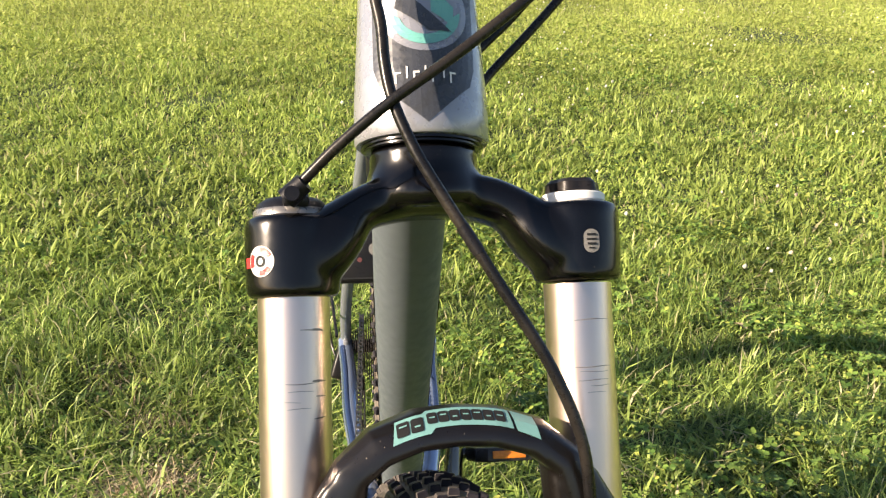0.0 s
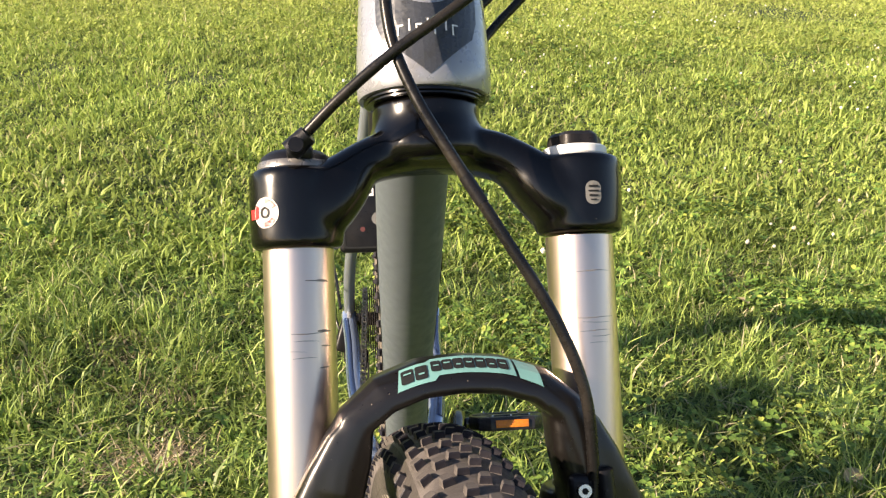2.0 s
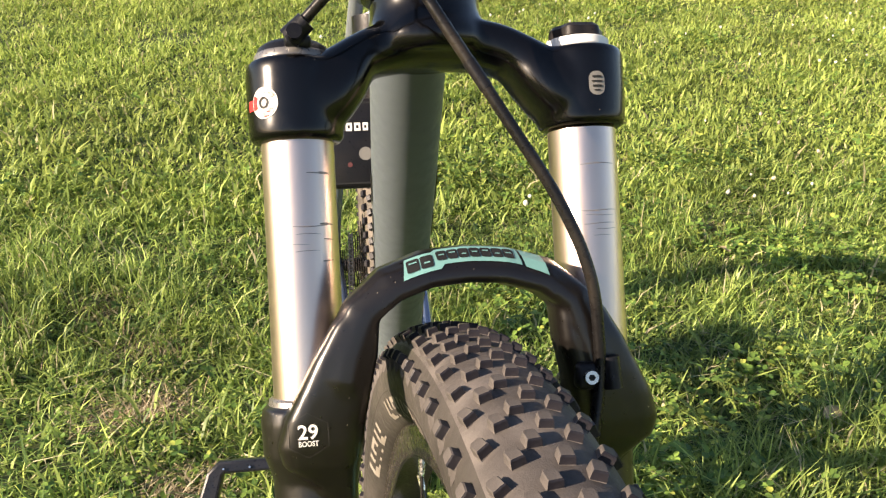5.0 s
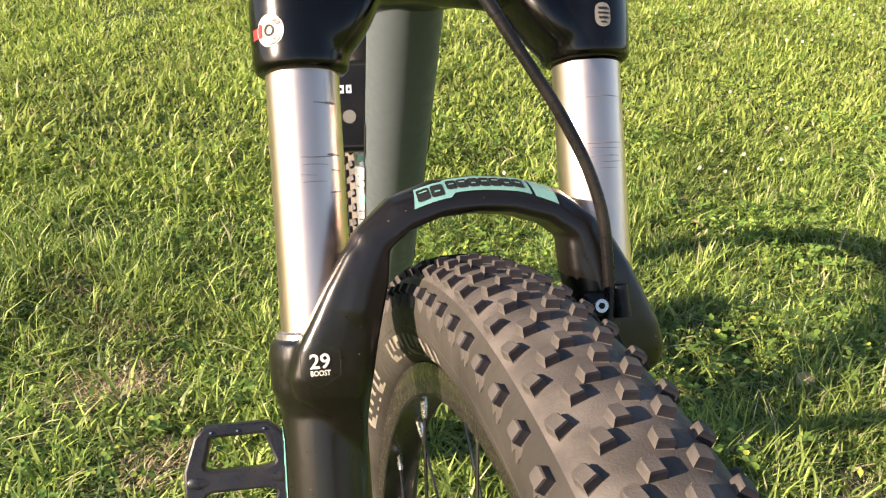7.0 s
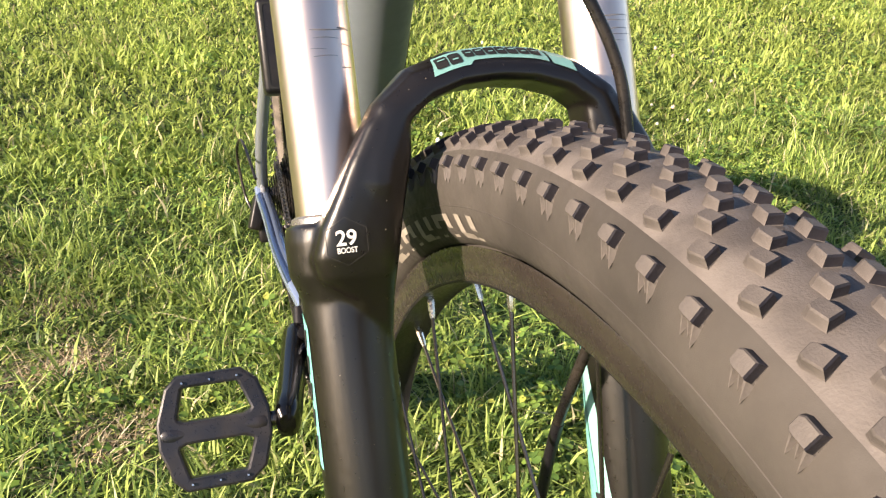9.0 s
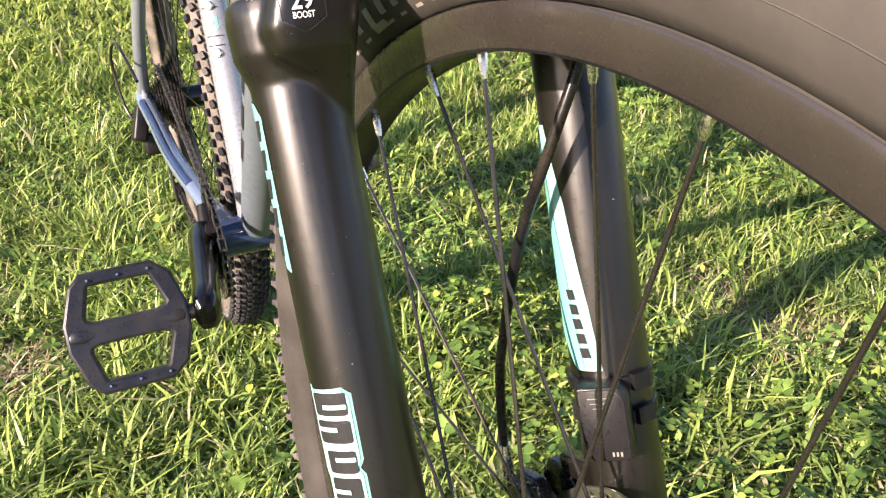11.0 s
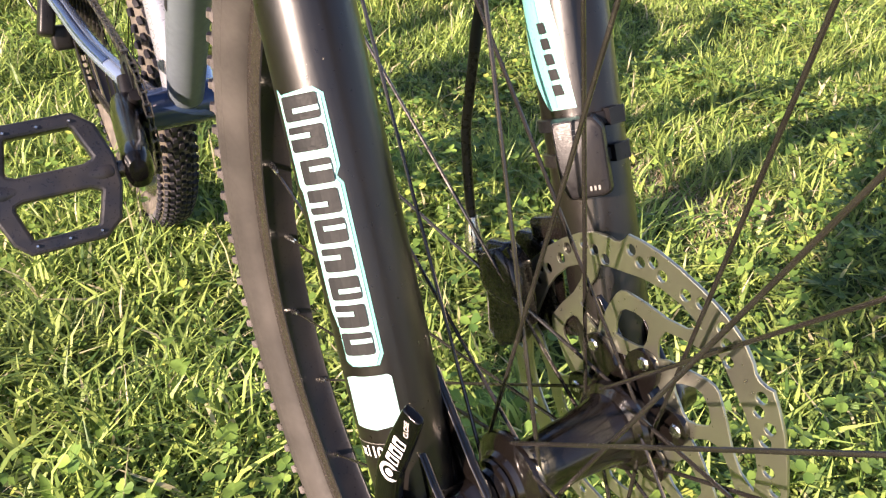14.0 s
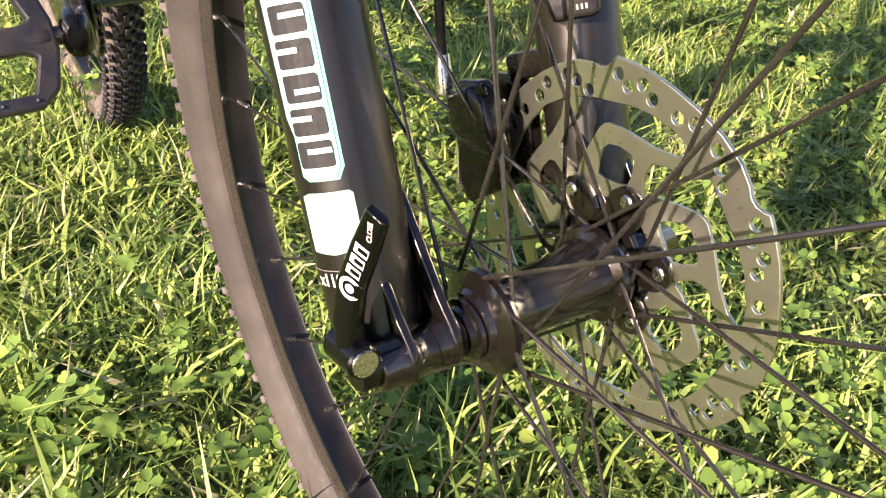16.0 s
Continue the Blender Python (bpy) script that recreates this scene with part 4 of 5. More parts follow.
lever_plane = (Matrix(((right.x, up.x, front_n.x, o.x), (right.y, up.y, front_n.y, o.y), (right.z, up.z, front_n.z, o.z), (0, 0, 0, 1))), -front_n)
decal("round_mark", [arc(-0.0005, -0.0075, 0.0046, 0, 350, 35), arc(-0.0005, -0.0075, 0.0031, 0, 350, 35)], white_ink, lever, lever_plane, 0.0004)
decal("round_mark", [arc(-0.0005, -0.0075, 0.0018, 0, 340, 17)], white_ink, lever, lever_plane, 0.0004)
for k in range(3):
    decal("lever_mark", [bar(-0.0010 + 0.0003 * k, 0.0002 + k * 0.0050, 0.0058, 0.0038, 0), bar(-0.0003 + 0.0003 * k, 0.0002 + k * 0.0050, 0.0040, 0.0018, 0)], white_ink, lever, lever_plane, 0.0004)
word("lever_word", "CLOSE", 0.0029, sticker_white, lever, lever_plane, 104, (0.0006, 0.0190), 0.85)

# brake caliper behind the leg, straddling the rotor
bm = bmesh.new()
side = [(-0.046, 0.078), (-0.056, 0.088), (-0.072, 0.089), (-0.0795, 0.081), (-0.0805, 0.056), (-0.0865, 0.033), (-0.080, 0.026), (-0.060, 0.032), (-0.049, 0.044)]
mid = (-0.068, 0.058)
for steps in (((0.0265, 0.80), (0.0285, 0.96), (0.0300, 1.0), (0.0350, 1.0), (0.0370, 0.96), (0.0380, 0.84)), ((0.0480, 0.84), (0.0495, 0.98), (0.0560, 1.0), (0.0580, 0.9))):
    ring_loft(bm, [[fk(x, mid[0] + (v - mid[0]) * k, mid[1] + (w - mid[1]) * k) for v, w in side] for x, k in steps])
box(bm, fk(0.0430, -0.0860, 0.0560), (0.014, 0.010, 0.040), (-10, 0, 0), 0.002)
for w in (0.082, 0.030):
    box(bm, fk(0.0520, -0.040, w + 0.010), (0.012, 0.034, 0.013), (-4, 0, 0), 0.003)
caliper = blended(part("brake_caliper", bm, caliper_black, bike, "black hydraulic brake caliper", FORK), 0.0009, 2)
bm = bmesh.new()
dome = [(-0.0770, 0.083), (-0.0776, 0.066), (-0.0727, 0.0606), (-0.0624, 0.0570), (-0.0500, 0.0545), (-0.0455, 0.064), (-0.0470, 0.079), (-0.0560, 0.087)]
ring_loft(bm, [[fk(x, -0.061 + (v + 0.061) * k, 0.070 + (w - 0.070) * k) for v, w in dome] for x, k in ((0.0285, 1.0), (0.0255, 0.99), (0.0235, 0.93), (0.0222, 0.80), (0.0217, 0.55), (0.0216, 0.2))])
part("piston_housing", bm, caliper_black, caliper, "domed glossy black piston housing", smooth=50)
bm = bmesh.new()
tube(bm, smooth_path([fk(0.0262, v, w) for v, w in ((-0.0782, 0.0835), (-0.0786, 0.0760), (-0.0788, 0.0660), (-0.0735, 0.0598), (-0.0624, 0.0560), (-0.0510, 0.0536))], 4), 0.0012, 8)
part("caliper_rib", bm, caliper_black, caliper)
bm = bmesh.new()
box(bm, fk(0.0262, -0.056, 0.082), (0.003, 0.016, 0.006), (-20, 0, 0), 0.001)
part("caliper_rib", bm, gloss_black, caliper)
bm = bmesh.new()
tube(bm, [fk(0.0285, -0.0795, 0.080), fk(0.0285, -0.0805, 0.056), fk(0.0288, -0.0862, 0.033)], 0.0008, 8)
part("caliper_edge", bm, seal_grey, caliper, "worn grey caliper edge")
bm = bmesh.new()
tube(bm, [fk(0.0285, -0.083, 0.034), fk(0.0262, -0.083, 0.034)], [0.0034, 0.0030], 16)
part("caliper_bolt", bm, bright_steel, caliper, "bright bolt")
bm = bmesh.new()
tube(bm, [fk(0.0285, -0.080, 0.082), fk(0.0265, -0.080, 0.082)], [0.0034, 0.0030], 16)
part("caliper_bolt", bm, bright_steel, caliper, "bright bolt")
bm = bmesh.new()
tube(bm, [fk(0.0270, -0.083, 0.083), fk(0.0272, -0.082, 0.088), fk(0.0275, -0.081, 0.096), fk(0.0278, -0.080, 0.102)], [0.0048, 0.0050, 0.0042, 0.0034], 14)
part("banjo", bm, bright_steel, caliper, "silver hose fitting")

# hoses and cables
hose = smooth_path([fk(-0.040, 0.000, 0.70), fk(-0.034, 0.010, 0.64), fk(-0.0290, 0.014, 0.592), fk(-0.0262, 0.016, 0.5735), fk(-0.0252, 0.017, 0.5560), fk(-0.0224, 0.018, 0.5400), fk(-0.0156, 0.020, 0.5215), fk(-0.0063, 0.022, 0.5030), fk(0.0191, 0.025, 0.4596), fk(0.0415, 0.026, 0.4210), fk(0.0540, 0.025, 0.3890), fk(0.0580, 0.021, 0.3590), fk(0.0575, 0.019, 0.338), fk(0.0520, 0.0185, 0.312), fk(0.0440, 0.0135, 0.290), fk(0.0365, 0.0045, 0.2685), fk(0.0320, -0.0075, 0.2488), fk(0.0300, -0.0229, 0.2284), fk(0.0300, -0.0452, 0.1975), fk(0.0298, -0.0618, 0.1680), fk(0.0292, -0.0715, 0.1480), fk(0.0285, -0.0772, 0.1240), fk(0.0278, -0.0805, 0.102)])
bm = bmesh.new()
tube(bm, hose, 0.0027, 12)
hose_ob = part("brake_hose", bm, hose_black, bike, "black brake hose", FORK)
for k, n in ((60, 3), (136, 12)):
    bm = bmesh.new()
    tube(bm, hose[k:k + n], 0.0030, 12)
    part("hose_sleeve", bm, plastic_black, hose_ob)
bm = bmesh.new()
tube(bm, smooth_path([fk(L_U + 0.002, 0.002, 0.5030), fk(-0.046, 0.012, 0.5205), fk(-0.0226, 0.021, 0.5385), fk(0.0060, 0.027, 0.5580), fk(0.0415, 0.027, 0.5860), fk(0.075, 0.018, 0.614), fk(0.11, 0.0, 0.65)]), 0.0025, 12)
part("lockout_cable", bm, hose_black, bike, "grey black lockout cable", FORK)
for pts in ([fk(0.025, -0.040, 0.553), fk(0.0360, -0.050, 0.5710), fk(0.0605, -0.050, 0.5965), fk(0.0852, -0.048, 0.6235), fk(0.112, -0.035, 0.655)], [fk(0.022, -0.045, 0.575), fk(0.0355, -0.050, 0.5895), fk(0.0531, -0.050, 0.6066), fk(0.08, -0.045, 0.637), fk(0.10, -0.035, 0.66)]):
    bm = bmesh.new()
    tube(bm, smooth_path(pts), 0.0024, 12)
    part("shift_cable", bm, hose_black, bike, "black cable housing", FORK)
bm = bmesh.new()
box(bm, fk(0.0575, 0.0155, 0.3440), (0.019, 0.010, 0.012), (0, 0, -8), 0.0025, 3)
tube(bm, [fk(0.0640, 0.019, 0.338), fk(0.0630, 0.019, 0.352)], [0.0044, 0.0044], 16)
clamp = part("hose_clamp", bm, plastic_black, bike, "black hose clamp on the arch", FORK)
bm = bmesh.new()
lathe_pts = [fk(0.0535, 0.0200, 0.3437), fk(0.0533, 0.0225, 0.3437)]
tube(bm, lathe_pts, [0.0034, 0.0030], 18)
bolt = part("clamp_bolt", bm, bright_steel, clamp, "bright hex bolt")
bm = bmesh.new()
tube(bm, [fk(0.0533, 0.0224, 0.3437), fk(0.05325, 0.0228, 0.3437)], [0.0015, 0.0015], 6)
part("bolt_socket", bm, dark_ink, bolt)

# wheel sensor strapped to the right leg
SENS = leg_plane(R_U - 0.0062, -46, 0.129, LEG_Y + 0.0042)
m = SENS[0] @ pose(0, 0, -0.026)
bm = bmesh.new()
outline = [(-0.0120, 0.0185), (0.0075, 0.0185), (0.0115, 0.013), (0.0115, -0.0175), (0.0085, -0.0195), (-0.0085, -0.0195), (-0.0120, -0.012)]
rings = [[m @ Vector((x * s, y * s, z)) for x, y in outline] for z, s in ((-0.006, 1.0), (0.004, 1.0), (0.0075, 0.93), (0.0082, 0.80))]
ring_loft(bm, rings)
bmesh.ops.bevel(bm, geom=[e for e in bm.edges], offset=0.0006, segments=2, affect="EDGES")
sensor = part("wheel_sensor", bm, plastic_black, bike, "black plastic wheel sensor held by straps", FORK)
for k in range(3):
    part("sensor_print", moved(flat_mesh([bar(0, 0, 0.0010, 0.0022)], 0), m @ pose(0.002 + k * 0.0019, -0.0145, 0.00835)), grey_ink, sensor, smooth=0)
for k in range(3):
    part("sensor_print", moved(flat_mesh([bar(0, 0, 0.009 - 0.002 * k, 0.0004)], 0), m @ pose(-0.002, 0.0130 - 0.0024 * k, 0.00835)), grey_ink, sensor, smooth=0)
for w in (0.1440, 0.1270):
    bm = bmesh.new()
    lathe_u, lathe_y = R_U - 0.0062, LEG_Y + 0.0042
    ring_loft(bm, [[fk(lathe_u + r * math.cos(2 * math.pi * k / 40), -lathe_y + r * math.sin(2 * math.pi * k / 40), w + d) for k in range(40)] for d, r in ((-0.0032, 0.0200), (-0.0028, 0.0212), (0.0028, 0.0212), (0.0032, 0.0200))])
    strap = part("sensor_strap", bm, plastic_black, sensor, "black strap")
    bm = bmesh.new()
    c = leg_plane(lathe_u, 4, w, lathe_y)[0] @ pose(0, 0, -0.0285)
    for v in bmesh.ops.create_cube(bm, size=1, matrix=c @ Matrix.Diagonal((0.010, 0.008, 0.0035, 1)))["verts"]:
        pass
    part("strap_lock", bm, plastic_black, strap)

# ---- frame and drivetrain ----
BB, AXLE = Vector((0, 0.672, 0.315)), Vector((0, 1.105, 0.362))
bm = bmesh.new()
dt_top, dt_low = Vector((-0.007, 0.232, 0.868)), BB + Vector((0.000, -0.012, 0.016))
pts = [dt_top.lerp(dt_low, t) for t in (0, 0.1, 0.3, 0.5, 0.7, 0.9, 1.0)]
tube(bm, pts, [0.0215, 0.0222, 0.0226, 0.0215, 0.0208, 0.0204, 0.0195], 48)
down_tube = part("down_tube", bm, tube_paint, bike, "matte grey green down tube", FRAME)
along = (dt_low - dt_top).normalized()
for side in (-1, 1):
    for t in (0.30, 0.37, 0.44, 0.52, 0.60, 0.68, 0.76):
        c = dt_top.lerp(dt_low, t)
        bm = bmesh.new()
        rows = []
        for q in range(7):
            p = c + along * (-0.019 + 0.038 * q / 6)
            row = []
            for a in (80, 92, 104, 116):
                n = Vector((side * math.sin(radians(a)), 0, 0)) + Vector((0, along.z, -along.y)) * math.cos(radians(a)) * 1.0
                n.normalize()
                r = np.interp(t, [0, 0.3, 0.5, 0.7, 0.9], [0.0215, 0.0226, 0.0215, 0.0208, 0.0204]) + 0.0006
                row.append(bm.verts.new(p + n * r))
            rows.append(row)
        for p, q in zip(rows, rows[1:]):
            for j in range(3):
                bm.faces.new((p[j], p[j + 1], q[j + 1], q[j]))
        part("lettering_bar", bm, dark_ink, down_tube, smooth=60)
bm = bmesh.new()
tube(bm, [BB + Vector((x, 0, 0)) for x in (-0.046, -0.045, 0.045, 0.046)], [0.021, 0.023, 0.023, 0.021], 32)
part("bottom_bracket", bm, deep_blue, bike, "deep blue bottom bracket shell", FRAME)
for side in (-1, 1):
    bm = bmesh.new()
    tube(bm, [BB + Vector((side * x, 0, 0)) for x in (0.046, 0.0465, 0.057, 0.058)], [0.0225, 0.0230, 0.0225, 0.021], 32)
    part("bearing_cup", bm, plastic_black, bike, "black bearing cup", FRAME)
seat_dir = Vector((0, 0.276, 0.961)).normalized()
bm = bmesh.new()
tube(bm, [BB + seat_dir * s for s in (0.0, 0.05, 0.2, 0.42, 0.5)], [0.021, 0.0185, 0.0165, 0.0165, 0.0165], 36)
seat_tube = part("seat_tube", bm, silver_paint, bike, "bright silver seat tube with a size mark", FRAME)
front = Vector((-0.45, -0.85, 0.0))
front = (front - seat_dir * front.dot(seat_dir)).normalized()
across = seat_dir.cross(front)
for s, body, size in ((0.285, "M", 0.017),):
    c = BB + seat_dir * s + front * 0.05
    plane = (Matrix(((-across.x, seat_dir.x, front.x, c.x), (-across.y, seat_dir.y, front.y, c.y), (-across.z, seat_dir.z, front.z, c.z), (0, 0, 0, 1))), -front)
    word("size_letter", body, size, mint, seat_tube, plane)
    for k, y in enumerate((0.020, -0.032, -0.062, -0.072)):
        decal("seat_tube_line", [bar(0, y, 0.018, 0.0012)], dark_ink, seat_tube, plane)
    for k in range(3):
        decal("lettering_bar", [bar(-0.005 + 0.005 * k, -0.048, 0.0032, 0.012)], mint, seat_tube, plane)
for s in (0.255, 0.205):
    c = BB + seat_dir * s + front * 0.0165
    bm = bmesh.new()
    tube(bm, [c, c + front * 0.003], [0.0055, 0.0040], 16)
    part("bottle_bolt", bm, bright_steel, seat_tube, "steel bottle bolt")
# black box on the seat tube
c = BB + seat_dir * 0.355 + Vector((-0.028, -0.040, 0))
bm = bmesh.new()
box(bm, c, (0.078, 0.046, 0.102), (-16, 0, 0), 0.006, 3)
black_box = part("frame_box", bm, plastic_black, bike, "black box clamped to the seat tube", FRAME)
face = Matrix.Translation(c) @ pose(0, 0, 0, -16, 0, 0) @ pose(0, -0.0232, 0, 90, 0, 0)
rim_loop = [round_rect(0.068, 0.092, 0.004), round_rect(0.064, 0.088, 0.004)]
part("box_border", moved(flat_mesh(rim_loop, 0.0006), face), dark_ink, black_box, smooth=0)
for k, (x, w, h, y) in enumerate(((-0.018, 0.003, 0.012, 0.020), (-0.0115, 0.007, 0.009, 0.0185), (-0.002, 0.007, 0.009, 0.0185), (0.007, 0.006, 0.009, 0.0185))):
    part("lettering_bar", moved(flat_mesh([bar(x, y, w, h), bar(x, y, w * 0.4, h * 0.4)], 0.0004), face), white_ink, black_box, smooth=0)
part("box_dot", moved(flat_mesh([arc(-0.012, -0.024, 0.0028, 0, 340, 17)], 0.0006), face), dull_red, black_box, "dull red dot", smooth=0)
part("box_dot", moved(flat_mesh([arc(0.006, -0.012, 0.0075, 0, 350, 35)], 0.0006), face), grey_ink, black_box, "grey round label", smooth=0)
bm = bmesh.new()
tube(bm, [BB + seat_dir * 0.395 + Vector((0.0, -0.03, 0)), BB + seat_dir * 0.43 + Vector((0.0, -0.035, 0)), BB + seat_dir * 0.50 + Vector((0.0, -0.04, 0))], [0.022, 0.030, 0.030], 28)
part("box_top_roll", bm, plastic_black, bike, "dark round roll above the box", FRAME)

# stays
for s in (-1, 1):
    path = smooth_path([BB + Vector((s * 0.028, 0.018, 0.004)), BB + Vector((s * 0.044, 0.09, 0.012)), BB + Vector((s * 0.060, 0.22, 0.024)), BB + Vector((s * 0.066, 0.35, 0.036)), AXLE + Vector((s * 0.071, -0.02, 0.002)), AXLE + Vector((s * 0.072, 0.0, 0.012))], 6)
    bm = bmesh.new()
    tube(bm, path, [0.014] * 6 + [0.0125] * (len(path) - 6), 20, flat=0.8)
    part("chainstay", bm, blue_silver, bike, "blue silver chainstay", FRAME)
    bm = bmesh.new()
    tube(bm, [p + Vector((s * 0.0045, 0, 0.0045)) for p in path[8:25]], 0.0064, 12)
    part("stay_stripe", bm, deep_blue, bike, "deep blue stripe along the stay", FRAME)
    bm = bmesh.new()
    tube(bm, [p + Vector((s * 0.0085, 0, -0.0012)) for p in path[9:24]], 0.0030, 10)
    part("stay_stripe", bm, mint, bike, "thin mint stripe along the stay", FRAME)
    path = smooth_path([AXLE + Vector((s * 0.071, 0, 0.012)), AXLE + Vector((s * 0.066, -0.06, 0.11)), AXLE + Vector((s * 0.042, -0.19, 0.30)), AXLE + Vector((s * 0.020, -0.30, 0.47))], 6)
    bm = bmesh.new()
    tube(bm, path, 0.0095, 20)
    part("seatstay", bm, stay_paint, bike, "pale grey green seatstay", FRAME)
    bm = bmesh.new()
    box(bm, AXLE + Vector((s * 0.071, 0, 0.0)), (0.008, 0.045, 0.040), (0, 0, 0), 0.003)
    part("dropout", bm, silver_paint, bike, "silver dropout", FRAME)

REAR = FRAME @ pose(*AXLE) @ pose(-WHEEL_SHIFT, 0, 0)
# The tan of the rear casing holds sunlight besides its dust.
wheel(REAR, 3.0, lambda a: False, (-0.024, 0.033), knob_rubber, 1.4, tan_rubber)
bm = bmesh.new()
lathe(bm, [(-0.068, 0.0), (-0.068, 0.010), (-0.030, 0.012), (-0.028, 0.026), (-0.022, 0.026), (-0.020, 0.017), (0.025, 0.017), (0.030, 0.026), (0.035, 0.026), (0.037, 0.012), (0.068, 0.012), (0.068, 0)], 36)
part("rear_hub", bm, hub_black, bike, "black rear hub", REAR)


def sprocket(teeth, x, r, thick, hole):
    loop = []
    for k in range(teeth):
        for f, d in ((0.0, -0.0032), (0.3, -0.0032), (0.42, 0.0012), (0.58, 0.0012), (0.7, -0.0032)):
            loop.append(polar(r + d, 360 * (k + f) / teeth))
    inner = [polar(hole, 360 * j / 40) for j in range(40)]
    loops = [loop, inner]
    if r > 0.05:
        for k in range(9):
            loops.append(swept_window(hole + 0.006, r - 0.010, k * 40, k * 40 + 24, 8, 4))
    return moved(flat_mesh(loops, thick, 0), Matrix(((0, 0, 1, x), (-1, 0, 0, 0), (0, 1, 0, 0), (0, 0, 0, 1))))


for k, teeth in enumerate((11, 13, 15, 17, 19, 22, 25, 28, 32, 36, 42)):
    part("cassette_sprocket", sprocket(teeth, -0.062 + k * 0.0037, teeth * 0.00203, 0.0019, min(0.017, teeth * 0.0012)), sprocket_steel, bike, "dark oily cassette sprocket", REAR, 30)
part("chainring", sprocket(32, -0.050, 0.066, 0.0028, 0.020), plastic_black, bike, "black chainring", FRAME @ pose(*BB), 30)


def chain_mesh():
    """Alternating inner and outer links along the run from the ring round a middle sprocket."""
    sx, sr, rx, rr = -0.0435, 0.0520, -0.050, 0.0655
    top = [BB + Vector((rx, 0.012, rr)), AXLE + Vector((sx, 0.005, sr))]
    front_arc = [BB + Vector((rx, -rr * math.sin(radians(a)), rr * math.cos(radians(a)))) for a in range(0, 181, 12)]
    back_arc = [AXLE + Vector((sx, sr * math.sin(radians(a)), sr * math.cos(radians(a)))) for a in range(0, 150, 14)]
    low = [AXLE + Vector((sx - 0.004, 0.05, -0.075)), AXLE + Vector((sx - 0.005, 0.02, -0.115)), AXLE + Vector((sx - 0.005, -0.02, -0.145))]
    path = [top[0].lerp(top[1], k / 12) for k in range(13)] + back_arc + low + [low[-1].lerp(front_arc[-1], k / 10) for k in range(1, 10)] + front_arc[::-1]
    dense, pitch, carry = [], 0.0127, 0.0
    for a, b in zip(path, path[1:]):
        length = (b - a).length
        while carry < length:
            dense.append(a.lerp(b, carry / length))
            carry += pitch
        carry -= length
    bm = bmesh.new()
    for k, (a, b) in enumerate(zip(dense, dense[1:])):
        d = (b - a).normalized()
        side = Vector((1, 0, 0))
        up = d.cross(side).normalized()
        half = 0.0034 if k % 2 else 0.0022
        for s in (-1, 1):
            c = (a + b) / 2 + side * s * half
            ring_loft(bm, [[c + side * o + d * x + up * y for x, y in ((-0.0088, 0), (-0.0068, 0.0038), (-0.002, 0.0026), (0.002, 0.0026), (0.0068, 0.0038), (0.0088, 0), (0.0068, -0.0038), (0.002, -0.0026), (-0.002, -0.0026), (-0.0068, -0.0038))] for o in (-0.0005, 0.0005)])
        tube(bm, [a - side * 0.0040, a + side * 0.0040], 0.0020, 6)
    return bm


tagged(part("chain", chain_mesh(), chain_metal, bike, "oily steel chain", FRAME), kind="stuff")

# derailleur
bm = bmesh.new()
box(bm, AXLE + Vector((-0.083, 0.028, -0.040)), (0.022, 0.034, 0.060), (-20, 18, 0), 0.005, 3)
box(bm, AXLE + Vector((-0.070, 0.030, -0.075)), (0.030, 0.040, 0.036), (-10, 0, 0), 0.006, 3)
derailleur = part("rear_derailleur", bm, plastic_black, bike, "black rear derailleur", FRAME)
for c in (AXLE + Vector((-0.048, 0.022, -0.085)), AXLE + Vector((-0.049, -0.022, -0.150))):
    bm = bmesh.new()
    tube(bm, [c - Vector((0.004, 0, 0)), c + Vector((0.004, 0, 0))], 0.0187, 20)
    part("jockey_wheel", bm, plastic_black, derailleur, "black jockey wheel")
for x in (-0.0555, -0.0425):
    bm = bmesh.new()
    box(bm, AXLE + Vector((x, 0.0, -0.118)), (0.003, 0.030, 0.105), (-34, 0, 0), 0.0012)
    part("cage_plate", bm, dark_steel, derailleur, "dark cage plate")
bm = bmesh.new()
tube(bm, smooth_path([AXLE + Vector((-0.082, -0.10, 0.060)), AXLE + Vector((-0.095, 0.02, 0.090)), AXLE + Vector((-0.105, 0.085, 0.050)), AXLE + Vector((-0.100, 0.075, -0.02)), AXLE + Vector((-0.088, 0.045, -0.05))]), 0.0024, 10)
part("derailleur_cable", bm, hose_black, derailleur, "black cable loop")

# cranks and pedals
CRANK = radians(-5.0)


